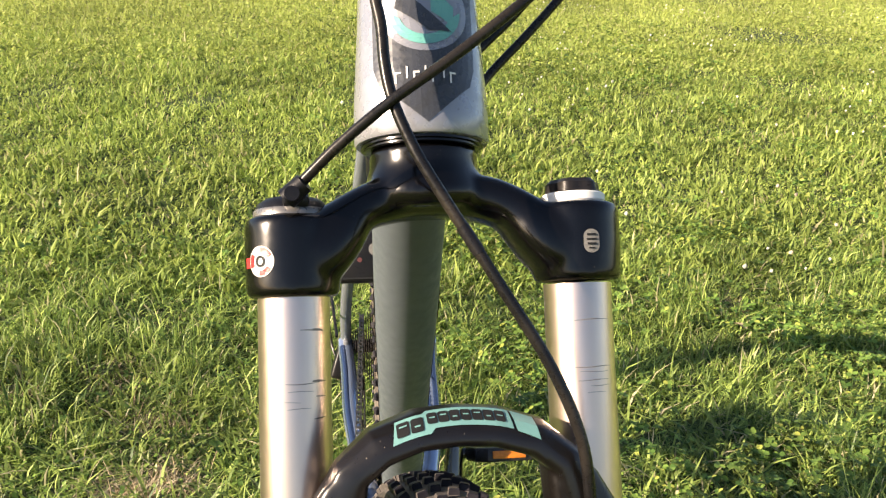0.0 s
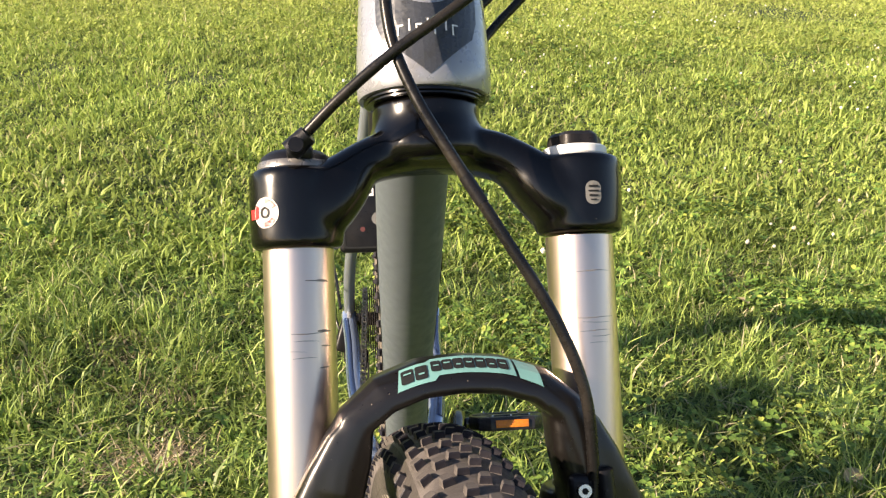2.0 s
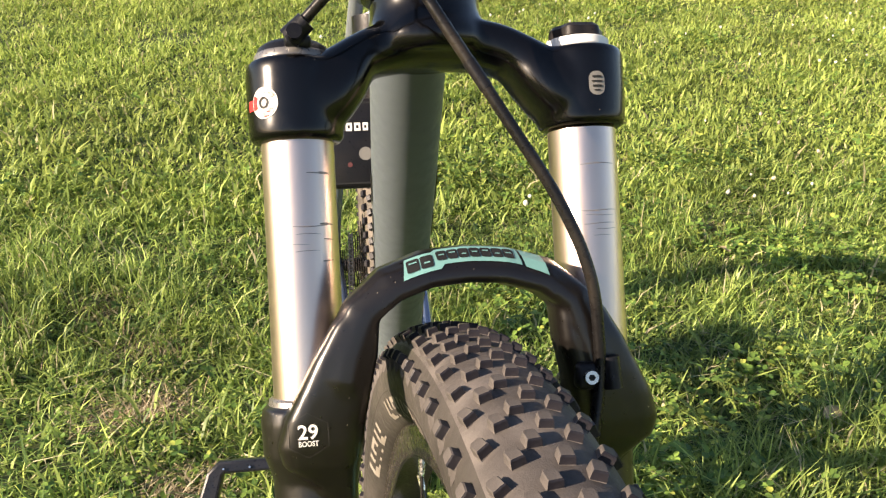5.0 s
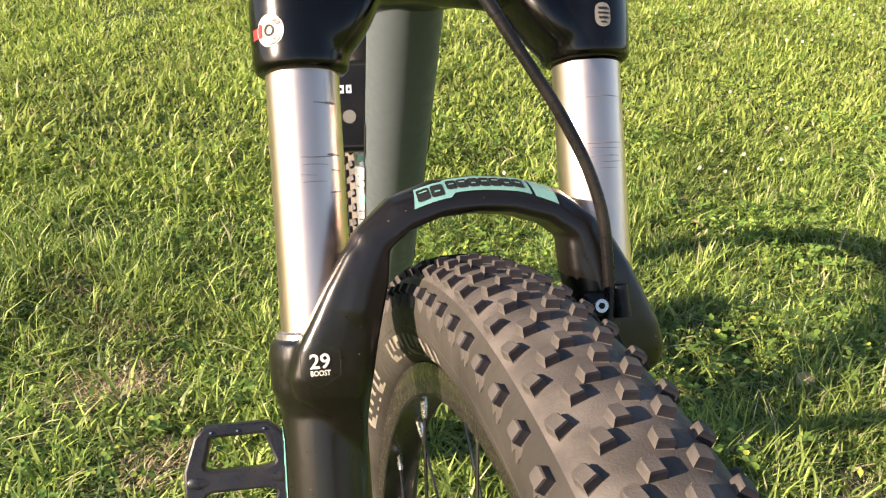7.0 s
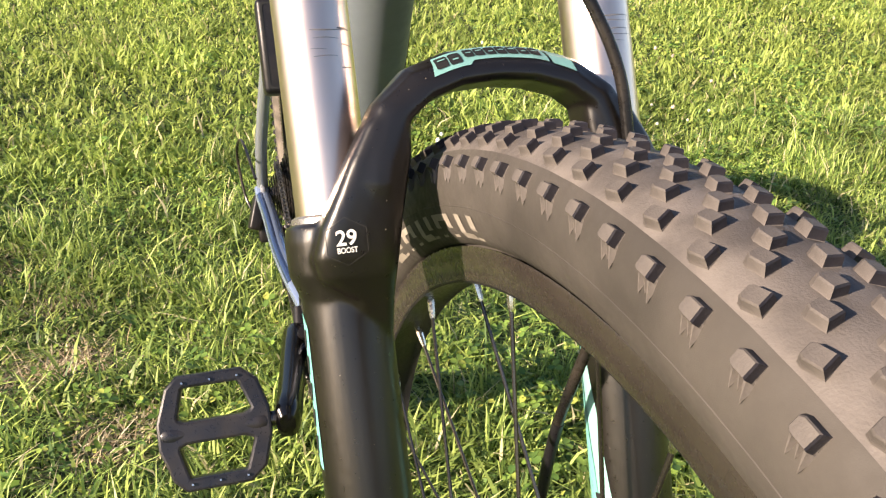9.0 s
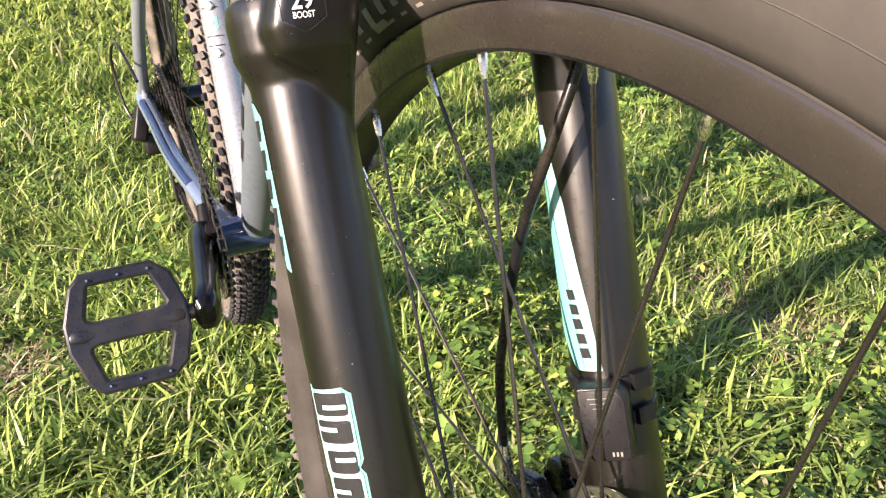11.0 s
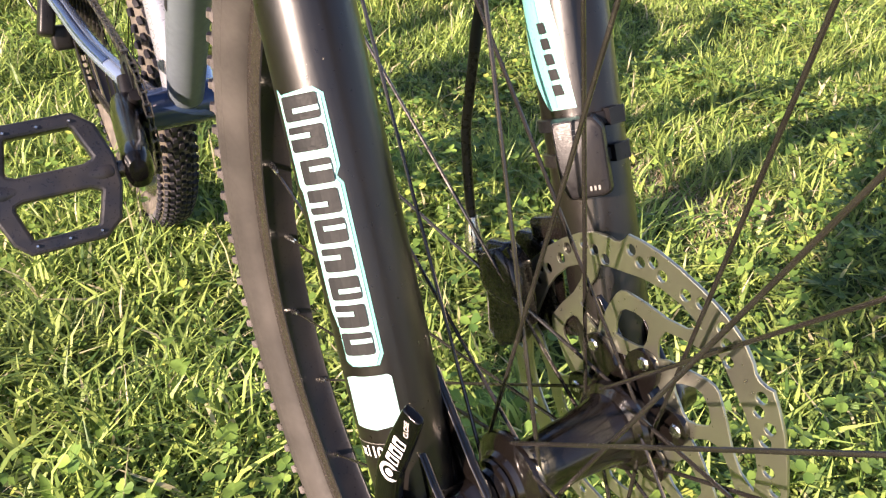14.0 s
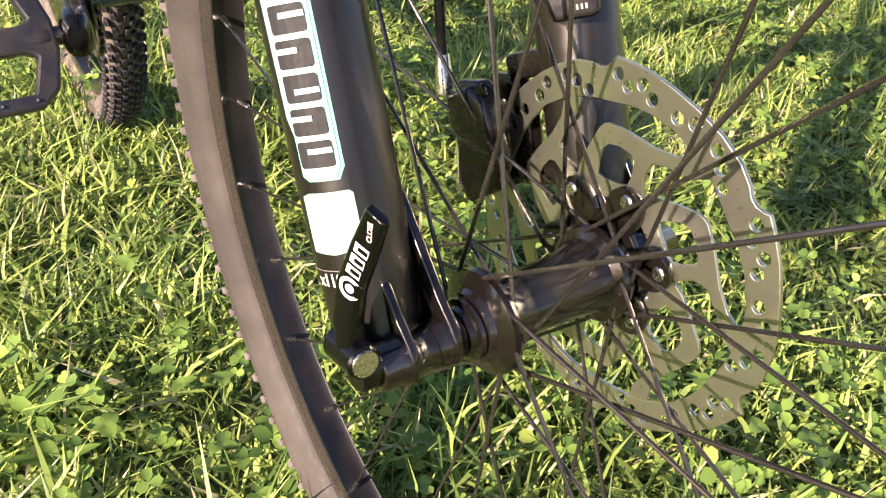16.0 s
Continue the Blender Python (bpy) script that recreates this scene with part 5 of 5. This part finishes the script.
def crank_and_pedal(side, tilt):
    """side -1: the chain side, arm forwards; +1: the other, arm backwards."""
    d = Vector((0, -math.cos(CRANK), -math.sin(CRANK))) * (1 if side < 0 else -1)
    root, tip = BB + Vector((side * 0.064, 0, 0)), BB + Vector((side * 0.086, 0, 0)) + d * 0.172
    bm = bmesh.new()
    rows = []
    for t, a, b in ((-0.10, 0.012, 0.008), (-0.05, 0.0190, 0.0125), (0.05, 0.0200, 0.0130), (0.25, 0.0170, 0.0125), (0.6, 0.0150, 0.0115), (0.9, 0.0155, 0.0110), (1.0, 0.0160, 0.0110), (1.06, 0.0140, 0.0095), (1.09, 0.0080, 0.0065)):
        c = root.lerp(tip, t)
        rows.append(rounded_section(c, a * 1.25, b * 1.2, Vector((0, d.z, -d.y)), (1, 0, 0), 0.75, 20))
    ring_loft(bm, rows)
    arm = part("crank_arm", bm, gloss_black, bike, "black crank arm", FRAME)
    bm = bmesh.new()
    for k in range(4):
        a = radians(45 + 90 * k)
        tube(bm, [BB + Vector((side * 0.056, 0, 0)), BB + Vector((side * 0.054, 0.045 * math.cos(a), 0.045 * math.sin(a)))], [0.010, 0.007], 12)
    if side < 0:
        part("crank_spider", bm, plastic_black, arm)
    else:
        bm.free()
    base = FRAME @ Matrix.Translation(tip) @ pose(0, 0, 0, tilt, 0, 0)
    o = side
    w, h = 0.102, 0.106
    cx = o * (0.020 + w / 2)
    hexa = [(cx - o * w / 2, -0.012), (cx - o * w * 0.42, -h / 2 + 0.012), (cx - o * w * 0.28, -h / 2), (cx + o * w * 0.30, -h / 2), (cx + o * w * 0.40, -h / 2 + 0.010), (cx + o * w / 2, -0.012),
            (cx + o * w / 2, 0.012), (cx + o * w * 0.40, h / 2 - 0.010), (cx + o * w * 0.30, h / 2), (cx - o * w * 0.28, h / 2), (cx - o * w * 0.42, h / 2 - 0.012), (cx - o * w / 2, 0.012)]
    holes = []
    for s in (-1, 1):
        holes.append([(cx - o * w * 0.350, s * 0.0112), (cx - o * w * 0.27, s * 0.0080), (cx + o * w * 0.27, s * 0.0080), (cx + o * w * 0.345, s * 0.0112), (cx + o * w * 0.360, s * 0.016), (cx + o * w * 0.290, s * (h / 2 - 0.0095)), (cx + o * w * 0.260, s * (h / 2 - 0.0070)), (cx - o * w * 0.245, s * (h / 2 - 0.0070)), (cx - o * w * 0.280, s * (h / 2 - 0.0095)), (cx - o * w * 0.380, s * 0.015)])
    pedal = part("pedal", moved(flat_mesh([hexa] + holes, 0.0140, 0.0028), base), pedal_black, bike, "dusty black flat pedal", smooth=30)
    bm = bmesh.new()
    tube(bm, [base @ Vector((o * (0.020 + x), 0, 0)) for x in (0.0, 0.003, 0.012, 0.026, 0.076, 0.090, 0.099, 0.102)], [0.0092, 0.0112, 0.0116, 0.0094, 0.0094, 0.0116, 0.0112, 0.0095], 24)
    part("pedal_barrel", bm, pedal_black, pedal)
    bm = bmesh.new()
    tube(bm, [base @ Vector((o * x, 0, 0)) for x in (0.004, 0.006, 0.020, 0.022)], [0.0070, 0.0078, 0.0078, 0.0066], 16)
    part("pedal_axle", bm, dark_steel, pedal)
    for s in (-1, 1):
        for k in range(3):
            for t in (-1, 1):
                bm = bmesh.new()
                p = Vector((cx + (k - 1) * 0.026, s * (h / 2 - 0.0045), t * 0.0105))
                tube(bm, [base @ p, base @ (p + Vector((0, 0, t * 0.0018)))], [0.0016, 0.0011], 8)
                part("pedal_pin", bm, bright_steel, pedal)
        if side < 0:
            continue
        bm = bmesh.new()
        box(bm, (cx, s * (h / 2 + 0.0040), 0), (0.046, 0.004, 0.0105), (0, 0, 0), 0.0008)
        bm.transform(base)
        part("pedal_reflector", bm, amber, pedal, "amber pedal reflector")


crank_and_pedal(-1, 62)
crank_and_pedal(1, -26)

# ---- meadow: grass, clover, weeds, straw ----
rng = np.random.default_rng(7)


def patch_noise(x, y, f, s):
    return 0.5 + 0.25 * (np.sin(f * x + 1.3 * s) * np.sin(f * 1.13 * y + 0.7 * s) + np.sin(f * 0.61 * (x + y) + 2.1 * s) * np.sin(f * 0.73 * (x - y) + s))


BARE = [(-0.42, 1.52, 0.10), (-0.36, 1.28, 0.09), (-0.42, 1.27, 0.08), (-0.55, 1.76, 0.10), (-0.28, 1.02, 0.09), (-0.76, 1.67, 0.06), (0.82, 0.55, 0.12), (0.91, 0.50, 0.08), (0.83, 0.68, 0.09), (1.24, 2.01, 0.07), (4.4, 7.3, 0.8), (5.1, 10.0, 0.9), (2.3, 1.5, 0.12)]


def bare_amount(x, y):
    b = np.zeros_like(x)
    for bx, by, r in BARE:
        b = np.maximum(b, np.exp(-((x - bx) ** 2 + (y - by) ** 2) / r ** 2))
    return b


def clumpy(x, y, s):
    """Tufts and hollows at three sizes, 0 to 1."""
    return np.clip(0.5 + 0.9 * (patch_noise(x, y, 5, s) - 0.5) + 0.9 * (patch_noise(x, y, 13, s + 3) - 0.5) + 0.8 * (patch_noise(x, y, 31, s + 5) - 0.5), 0, 1)


def blades(name, x, y, length, width, lean, mat, label, bend=0.5):
    """One strip of two segments for each blade, all in one mesh."""
    n = len(x)
    az = rng.uniform(0, 2 * np.pi, n)
    face = az + np.pi / 2 + rng.normal(0, 0.5, n)
    z0 = ground_height(x, y) - 0.004
    d = np.stack([np.cos(az), np.sin(az)], -1)
    s = np.stack([np.cos(face), np.sin(face)], -1)
    rows = []
    for t, wf in ((0.0, 0.8), (0.5, 1.0), (1.0, 0.0)):
        off = length * t * (np.sin(lean) * (0.4 + bend * t))
        zz = z0 + length * t * np.cos(lean) * (1 - 0.25 * bend * t * t)
        p = np.stack([x + d[:, 0] * off, y + d[:, 1] * off, zz], -1)
        wv = np.concatenate([s, np.zeros((n, 1))], -1) * (width * wf / 2)[:, None]
        rows += [p - wv, p + wv] if wf else [p]
    co = np.stack(rows, 1)
    k = co.shape[1]
    base = np.arange(n)[:, None] * k
    quads = np.stack([base + np.array(q) for q in ((0, 1, 3, 2),)], 1).reshape(-1, 4)
    tris = base + np.array([[2, 3, 4]])
    me = bpy.data.meshes.new(name)
    nq, nt = len(quads), len(tris)
    me.vertices.add(n * k)
    me.vertices.foreach_set("co", co.reshape(-1).astype(np.float32))
    me.loops.add(nq * 4 + nt * 3)
    me.loops.foreach_set("vertex_index", np.concatenate([quads.ravel(), tris.ravel()]).astype(np.int32))
    me.polygons.add(nq + nt)
    me.polygons.foreach_set("loop_start", np.concatenate([np.arange(nq) * 4, nq * 4 + np.arange(nt) * 3]).astype(np.int32))
    me.update(calc_edges=True)
    me.validate()
    me.materials.append(mat)
    me.shade_smooth()
    return tagged(new(name, me), label, name.split("_")[0], kind="stuff")


def fan(y, wide=0.0):
    """How far the meadow is seen to either side at a distance."""
    return -0.85 - 0.38 * y - wide, 1.25 + 0.95 * y + wide


def band(n, y0, y1, keep):
    y = np.sqrt(rng.uniform((y0 + 1.6) ** 2, (y1 + 1.6) ** 2, n)) - 1.6
    lo, hi = fan(y)
    x = lo + (hi - lo) * rng.random(n)
    k = keep(x, y) > rng.random(n)
    return x[k], y[k]


thin = lambda x, y: 1 - 0.80 * bare_amount(x, y)
x, y = band(190000, -0.35, 2.4, lambda x, y: thin(x, y) * (0.12 + 0.88 * clumpy(x, y, 1) ** 1.3))
tall = 0.30 + 1.15 * clumpy(x, y, 1)
blades("grass", x, y, rng.gamma(6, 0.0092, len(x)) * tall, rng.uniform(0.0022, 0.0050, len(x)), rng.uniform(0.1, 1.2, len(x)), grass_leaf, "fresh green mown grass lit by low sun", 0.8)
x, y = band(120000, -0.35, 2.6, lambda x, y: thin(x, y) * (0.25 + 0.75 * clumpy(x, y, 8)))
blades("grass", x, y, rng.gamma(6, 0.0082, len(x)), rng.uniform(0.0036, 0.0070, len(x)), rng.uniform(0.3, 1.4, len(x)), grass_leaf, "broad bladed grass clumps in the meadow", 1.0)
x, y = band(26000, -0.35, 2.4, lambda x, y: 0.12 + 0.88 * bare_amount(x, y))
blades("straw", x, y, rng.gamma(7, 0.006, len(x)), rng.uniform(0.0012, 0.0028, len(x)), rng.uniform(0.7, 1.45, len(x)), dry_leaf, "dry straw coloured clippings among the grass", 0.3)
spots = [(bx, by, r) for bx, by, r in BARE if by < 3]
x = np.concatenate([rng.normal(bx, r * 0.55, 1100) for bx, by, r in spots])
y = np.concatenate([rng.normal(by, r * 0.55, 1100) for bx, by, r in spots])
blades("straw", x, y, rng.gamma(6, 0.0075, len(x)), rng.uniform(0.0012, 0.0030, len(x)), rng.uniform(1.1, 1.5, len(x)), dry_leaf, "matted pale straw on worn patches of the meadow", 0.2)
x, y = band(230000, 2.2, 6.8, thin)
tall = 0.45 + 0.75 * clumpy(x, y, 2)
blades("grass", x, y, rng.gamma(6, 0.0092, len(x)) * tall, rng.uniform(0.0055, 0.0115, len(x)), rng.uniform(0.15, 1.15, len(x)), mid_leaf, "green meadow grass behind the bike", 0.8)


def leaf_chips(x, y, height, size, mat, label):
    """Small folded leaves lying at all tilts in the turf, all in one mesh."""
    n = len(x)
    yaw, pitch, roll = rng.uniform(0, 2 * np.pi, n), np.clip(rng.normal(0, 0.45, n), -0.9, 0.9), np.clip(rng.normal(0, 0.45, n), -0.9, 0.9)
    z0 = ground_height(x, y) + height
    corners = []
    for px, py, pz in ((-0.5, 0.0, 0.12), (0.0, -0.55, 0.0), (0.5, 0.0, 0.12), (0.0, 0.55, 0.0)):
        X, Y = size * (px * np.cos(yaw) - py * np.sin(yaw)), size * (px * np.sin(yaw) + py * np.cos(yaw))
        corners.append(np.stack([x + X, y + Y, z0 + size * pz + X * np.tan(pitch) + Y * np.tan(roll)], -1))
    co = np.stack(corners, 1)
    me = bpy.data.meshes.new("turf_leaves")
    me.vertices.add(n * 4)
    me.vertices.foreach_set("co", co.reshape(-1).astype(np.float32))
    tris = (np.arange(n)[:, None, None] * 4 + np.array([[0, 1, 3], [1, 2, 3]])[None]).reshape(-1)
    me.loops.add(n * 6)
    me.loops.foreach_set("vertex_index", tris.astype(np.int32))
    me.polygons.add(n * 2)
    me.polygons.foreach_set("loop_start", (np.arange(n * 2) * 3).astype(np.int32))
    me.update(calc_edges=True)
    me.materials.append(mat)
    return tagged(new("turf_leaves", me), label, "turf", kind="stuff")


x, y = band(50000, -0.35, 2.6, lambda x, y: 0.3 + 0.7 * clumpy(x, y, 12))
leaf_chips(x, y, rng.uniform(0.002, 0.022, len(x)), rng.uniform(0.005, 0.012, len(x)), clover_leaf, "small low leaves filling the turf")
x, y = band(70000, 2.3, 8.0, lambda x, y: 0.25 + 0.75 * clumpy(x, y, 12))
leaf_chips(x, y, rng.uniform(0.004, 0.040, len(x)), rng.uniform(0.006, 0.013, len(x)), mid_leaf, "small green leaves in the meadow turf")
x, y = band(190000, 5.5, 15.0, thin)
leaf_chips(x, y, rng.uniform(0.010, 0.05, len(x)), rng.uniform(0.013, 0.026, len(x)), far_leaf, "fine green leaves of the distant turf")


def far_blades(x, y, length, width, label, mat=far_leaf):
    """Distant grass: one slender leaf a blade, all in one mesh."""
    n = len(x)
    az, lean = rng.uniform(0, 2 * np.pi, n), rng.uniform(0.3, 1.25, n)
    z0 = ground_height(x, y) - 0.004
    sx, sy = np.cos(az) * width / 2, np.sin(az) * width / 2
    tip = rng.uniform(0, 2 * np.pi, n)
    off = length * np.sin(lean)
    co = np.stack([np.stack([x - sx, y - sy, z0], -1), np.stack([x + sx, y + sy, z0], -1), np.stack([x + np.cos(tip) * off, y + np.sin(tip) * off, z0 + length * np.cos(lean)], -1)], 1)
    me = bpy.data.meshes.new("grass")
    me.vertices.add(n * 3)
    me.vertices.foreach_set("co", co.reshape(-1).astype(np.float32))
    me.loops.add(n * 3)
    me.loops.foreach_set("vertex_index", np.arange(n * 3, dtype=np.int32))
    me.polygons.add(n)
    me.polygons.foreach_set("loop_start", (np.arange(n) * 3).astype(np.int32))
    me.update(calc_edges=True)
    me.materials.append(mat)
    return tagged(new("grass", me), label, "grass", kind="stuff")


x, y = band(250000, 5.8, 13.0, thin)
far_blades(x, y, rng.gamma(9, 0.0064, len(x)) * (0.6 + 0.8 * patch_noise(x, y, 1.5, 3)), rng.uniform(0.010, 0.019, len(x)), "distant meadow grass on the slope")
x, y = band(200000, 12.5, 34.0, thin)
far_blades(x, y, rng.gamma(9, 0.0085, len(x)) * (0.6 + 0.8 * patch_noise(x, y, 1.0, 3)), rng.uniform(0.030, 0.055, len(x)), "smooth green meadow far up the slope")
x, y = rng.uniform(-7.5, 9.5, 200000), rng.uniform(-6.5, 12, 200000)
lo, hi = fan(y)
out = (y < -0.35) | (x < lo) | (x > hi)
x, y = x[out], y[out]
far_blades(x, y, rng.gamma(8, 0.009, len(x)), rng.uniform(0.040, 0.085, len(x)), "mown green grass all round the bike", grass_leaf)


def leaves(name, x, y, height, size, mat, label, lobes=3, aspect=0.85, tilt=0.45):
    """Round leaflets in threes on short stalks, all in one mesh."""
    n = len(x)
    outline = np.array([(0.0, 0.0), (0.42, 0.30), (0.50, 0.68), (0.22, 0.98), (0.0, 0.90), (-0.22, 0.98), (-0.50, 0.68), (-0.42, 0.30)])
    outline[:, 0] *= aspect
    k = len(outline)
    yaw0, t1, t2 = rng.uniform(0, 2 * np.pi, n), rng.normal(0, tilt * 0.6, n), rng.normal(0, tilt * 0.6, n)
    z0 = ground_height(x, y) + height
    co = []
    for j in range(lobes):
        yaw = yaw0 + 2 * np.pi * j / lobes + rng.normal(0, 0.12, n)
        px, py = outline[None, :, 0] * size[:, None], outline[None, :, 1] * size[:, None]
        fold = np.abs(outline[None, :, 0]) * size[:, None] * 0.35
        X = px * np.cos(yaw)[:, None] - py * np.sin(yaw)[:, None]
        Y = px * np.sin(yaw)[:, None] + py * np.cos(yaw)[:, None]
        Z = fold + py * rng.uniform(-0.25, 0.3, n)[:, None] + X * t1[:, None] + Y * t2[:, None]
        co.append(np.stack([x[:, None] + X, y[:, None] + Y, z0[:, None] + Z], -1))
    co = np.concatenate(co, 0).reshape(-1, 3)
    m = n * lobes
    base = np.arange(m)[:, None] * k
    tris = np.stack([base + np.array(q) for q in ((0, 1, 4), (1, 2, 4), (2, 3, 4), (0, 4, 7), (7, 4, 6), (6, 4, 5))], 1).reshape(-1, 3)
    me = bpy.data.meshes.new(name)
    me.vertices.add(m * k)
    me.vertices.foreach_set("co", co.ravel().astype(np.float32))
    me.loops.add(tris.size)
    me.loops.foreach_set("vertex_index", tris.ravel().astype(np.int32))
    me.polygons.add(len(tris))
    me.polygons.foreach_set("loop_start", (np.arange(len(tris)) * 3).astype(np.int32))
    me.update(calc_edges=True)
    me.validate()
    me.materials.append(mat)
    me.shade_smooth()
    return tagged(new(name, me), label, "clover" if "clover" in name else "weed", kind="stuff")


clumps = lambda x, y: np.clip((patch_noise(x, y, 6, 4) - 0.38) * 3.2, 0.04, 1) * thin(x, y) * np.clip(0.22 + 1.3 * (x + 0.15) + 0.8 * np.maximum(0, 0.75 - y), 0.18, 1)
x, y = band(17000, -0.35, 2.6, clumps)
leaves("clover", x, y, rng.uniform(0.018, 0.060, len(x)), rng.uniform(0.008, 0.0165, len(x)), clover_leaf, "bright green clover leaves among the grass")
x, y = band(14000, 2.4, 8.0, clumps)
leaves("clover", x, y, rng.uniform(0.025, 0.065, len(x)), rng.uniform(0.011, 0.022, len(x)), clover_leaf, "clover patches further up the meadow")
x, y = band(220, -0.3, 2.2, lambda x, y: clumps(x, y))
leaves("broad_weed", x, y, rng.uniform(0.010, 0.030, len(x)), rng.uniform(0.022, 0.042, len(x)), weed_leaf, "broad yellow green weed leaves in the grass", 4, 0.42, 0.5)


def leaf_shape(length, width, droop, fold=0.25, notch=0.0, rows=8):
    """A leaf from its stalk outwards along y, with a folded midrib and a drooping tip."""
    bm = bmesh.new()
    lines = []
    for i in range(rows + 1):
        t = i / rows
        half = width / 2 * (math.sin(math.pi * min(1, t * 0.94 + 0.05) ** 0.8) ** 0.75) + 0.0004
        y, z = length * t, -droop * length * t * t + 0.12 * length * t
        y2 = y - notch * length * (t ** 6)
        lines.append([bm.verts.new((sx * half, y + (0 if sx else y2 - y), z + fold * abs(sx) * half)) for sx in (-1, -0.5, 0, 0.5, 1)])
    for p, q in zip(lines, lines[1:]):
        for j in range(4):
            bm.faces.new((p[j], p[j + 1], q[j + 1], q[j]))
    return bm


pick = random.Random(5)


def clover_sprig(x, y, size, high):
    """Three notched round leaflets on a thin stalk."""
    z = float(ground_height(x, y))
    sprig = tagged(new("clover_sprig"), "fresh green three leaved clover sprig in the grass", "clover", "clover sprigs beside the wheel")
    sprig.location = (x, y, z)
    lean = Vector((pick.uniform(-0.012, 0.012), pick.uniform(-0.012, 0.012), high))
    bm = bmesh.new()
    tube(bm, [Vector((0, 0, -0.004)), lean * 0.5 + Vector((0.002, 0, 0)), lean], [0.0009, 0.0008, 0.0007], 6)
    part("stalk", bm, clover_leaf, sprig)
    turn = pick.uniform(0, 120)
    tip = Matrix.Translation(lean) @ pose(0, 0, 0, pick.uniform(-22, 22), pick.uniform(-22, 22), turn)
    for k in range(3):
        bm = leaf_shape(size, size * 0.95, pick.uniform(0.0, 0.25), 0.22, 0.10)
        bm.transform(tip @ pose(0, 0, 0, 0, 0, 120 * k))
        part("leaflet", bm, clover_leaf, sprig, smooth=60)


for x, y in ((-0.05, 0.487), (-0.032, 0.443), (-0.133, 0.402), (-0.126, 0.33), (-0.055, 0.368), (-0.032, 0.348), (-0.029, 0.548), (-0.049, 0.598), (0.027, 0.563), (0.001, 0.505), (0.368, 0.003),
             (0.301, 0.056), (0.42, 0.084), (0.508, 0.121), (0.477, 0.087), (0.34, 0.03), (0.466, 0.039), (-0.056, 0.258)):
    clover_sprig(x, y, pick.uniform(0.010, 0.0145), pick.uniform(0.038, 0.055))


def broad_plant(x, y, count, size):
    """A low rosette of long broad leaves."""
    z = float(ground_height(x, y))
    plant = tagged(new("broad_leaf_weed"), "low weed with broad yellow green leaves beside the tyre", "weed", "broad leaved weeds")
    plant.location = (x, y, z)
    for k in range(count):
        bm = leaf_shape(size * pick.uniform(0.75, 1.1), size * 0.27, pick.uniform(0.15, 0.45), 0.3, -0.04, 10)
        bm.transform(pose(0, 0, 0.012, pick.uniform(22, 48), 0, 360 * k / count + pick.uniform(-20, 20)))
        part("leaf", bm, weed_leaf, plant, smooth=60)


for x, y in ((-0.141, 0.53), (-0.174, 0.359), (-0.135, 0.387), (-0.20, 0.44)):
    broad_plant(x, y, pick.choice((3, 4)), pick.uniform(0.036, 0.052))


def dry_leaf_thing(x, y, size, turn):
    bm = leaf_shape(size, size * 0.55, 0.2, 0.5, -0.1, 8)
    ob = tagged(part("dry_leaf", bm, dry_leaf, None, smooth=60), "curled pale brown dry leaf lying on the grass", "leaf", "fallen leaves")
    ob.matrix_basis = pose(x, y, float(ground_height(x, y)) + 0.030, 6, 10, turn)


dry_leaf_thing(0.927, 0.991, 0.060, -70)
dry_leaf_thing(1.188, 1.816, 0.050, 20)


def clover_heads():
    """White flower heads: small tufted balls on the grass tips."""
    x, y = band(800, 2.0, 9.0, lambda x, y: np.clip((patch_noise(x, y, 2.2, 6) - 0.45) * 4, 0, 1) * (0.04 + 0.96 * (x > 0.5)))
    co, fa = [], []
    for px, py in zip(x, y):
        r = rng.uniform(0.005, 0.009)
        c = np.array([px, py, float(ground_height(px, py)) + rng.uniform(0.035, 0.075)])
        o = len(co)
        for i in range(4):
            th = math.pi * (i + 0.5) / 4
            for j in range(7):
                ph = 2 * math.pi * (j + 0.5 * (i % 2)) / 7
                co.append(tuple(c + r * rng.uniform(0.8, 1.2) * np.array([math.sin(th) * math.cos(ph), math.sin(th) * math.sin(ph), math.cos(th)])))
        for i in range(3):
            for j in range(7):
                a, b = o + i * 7 + j, o + i * 7 + (j + 1) % 7
                fa += [(a, b, b + 7), (a, b + 7, a + 7)]
    me = bpy.data.meshes.new("clover_flowers")
    me.from_pydata(co, [], fa)
    me.materials.append(petal)
    return tagged(new("clover_flowers", me), "small white clover flower heads in the grass", "flower", kind="stuff")


clover_heads()
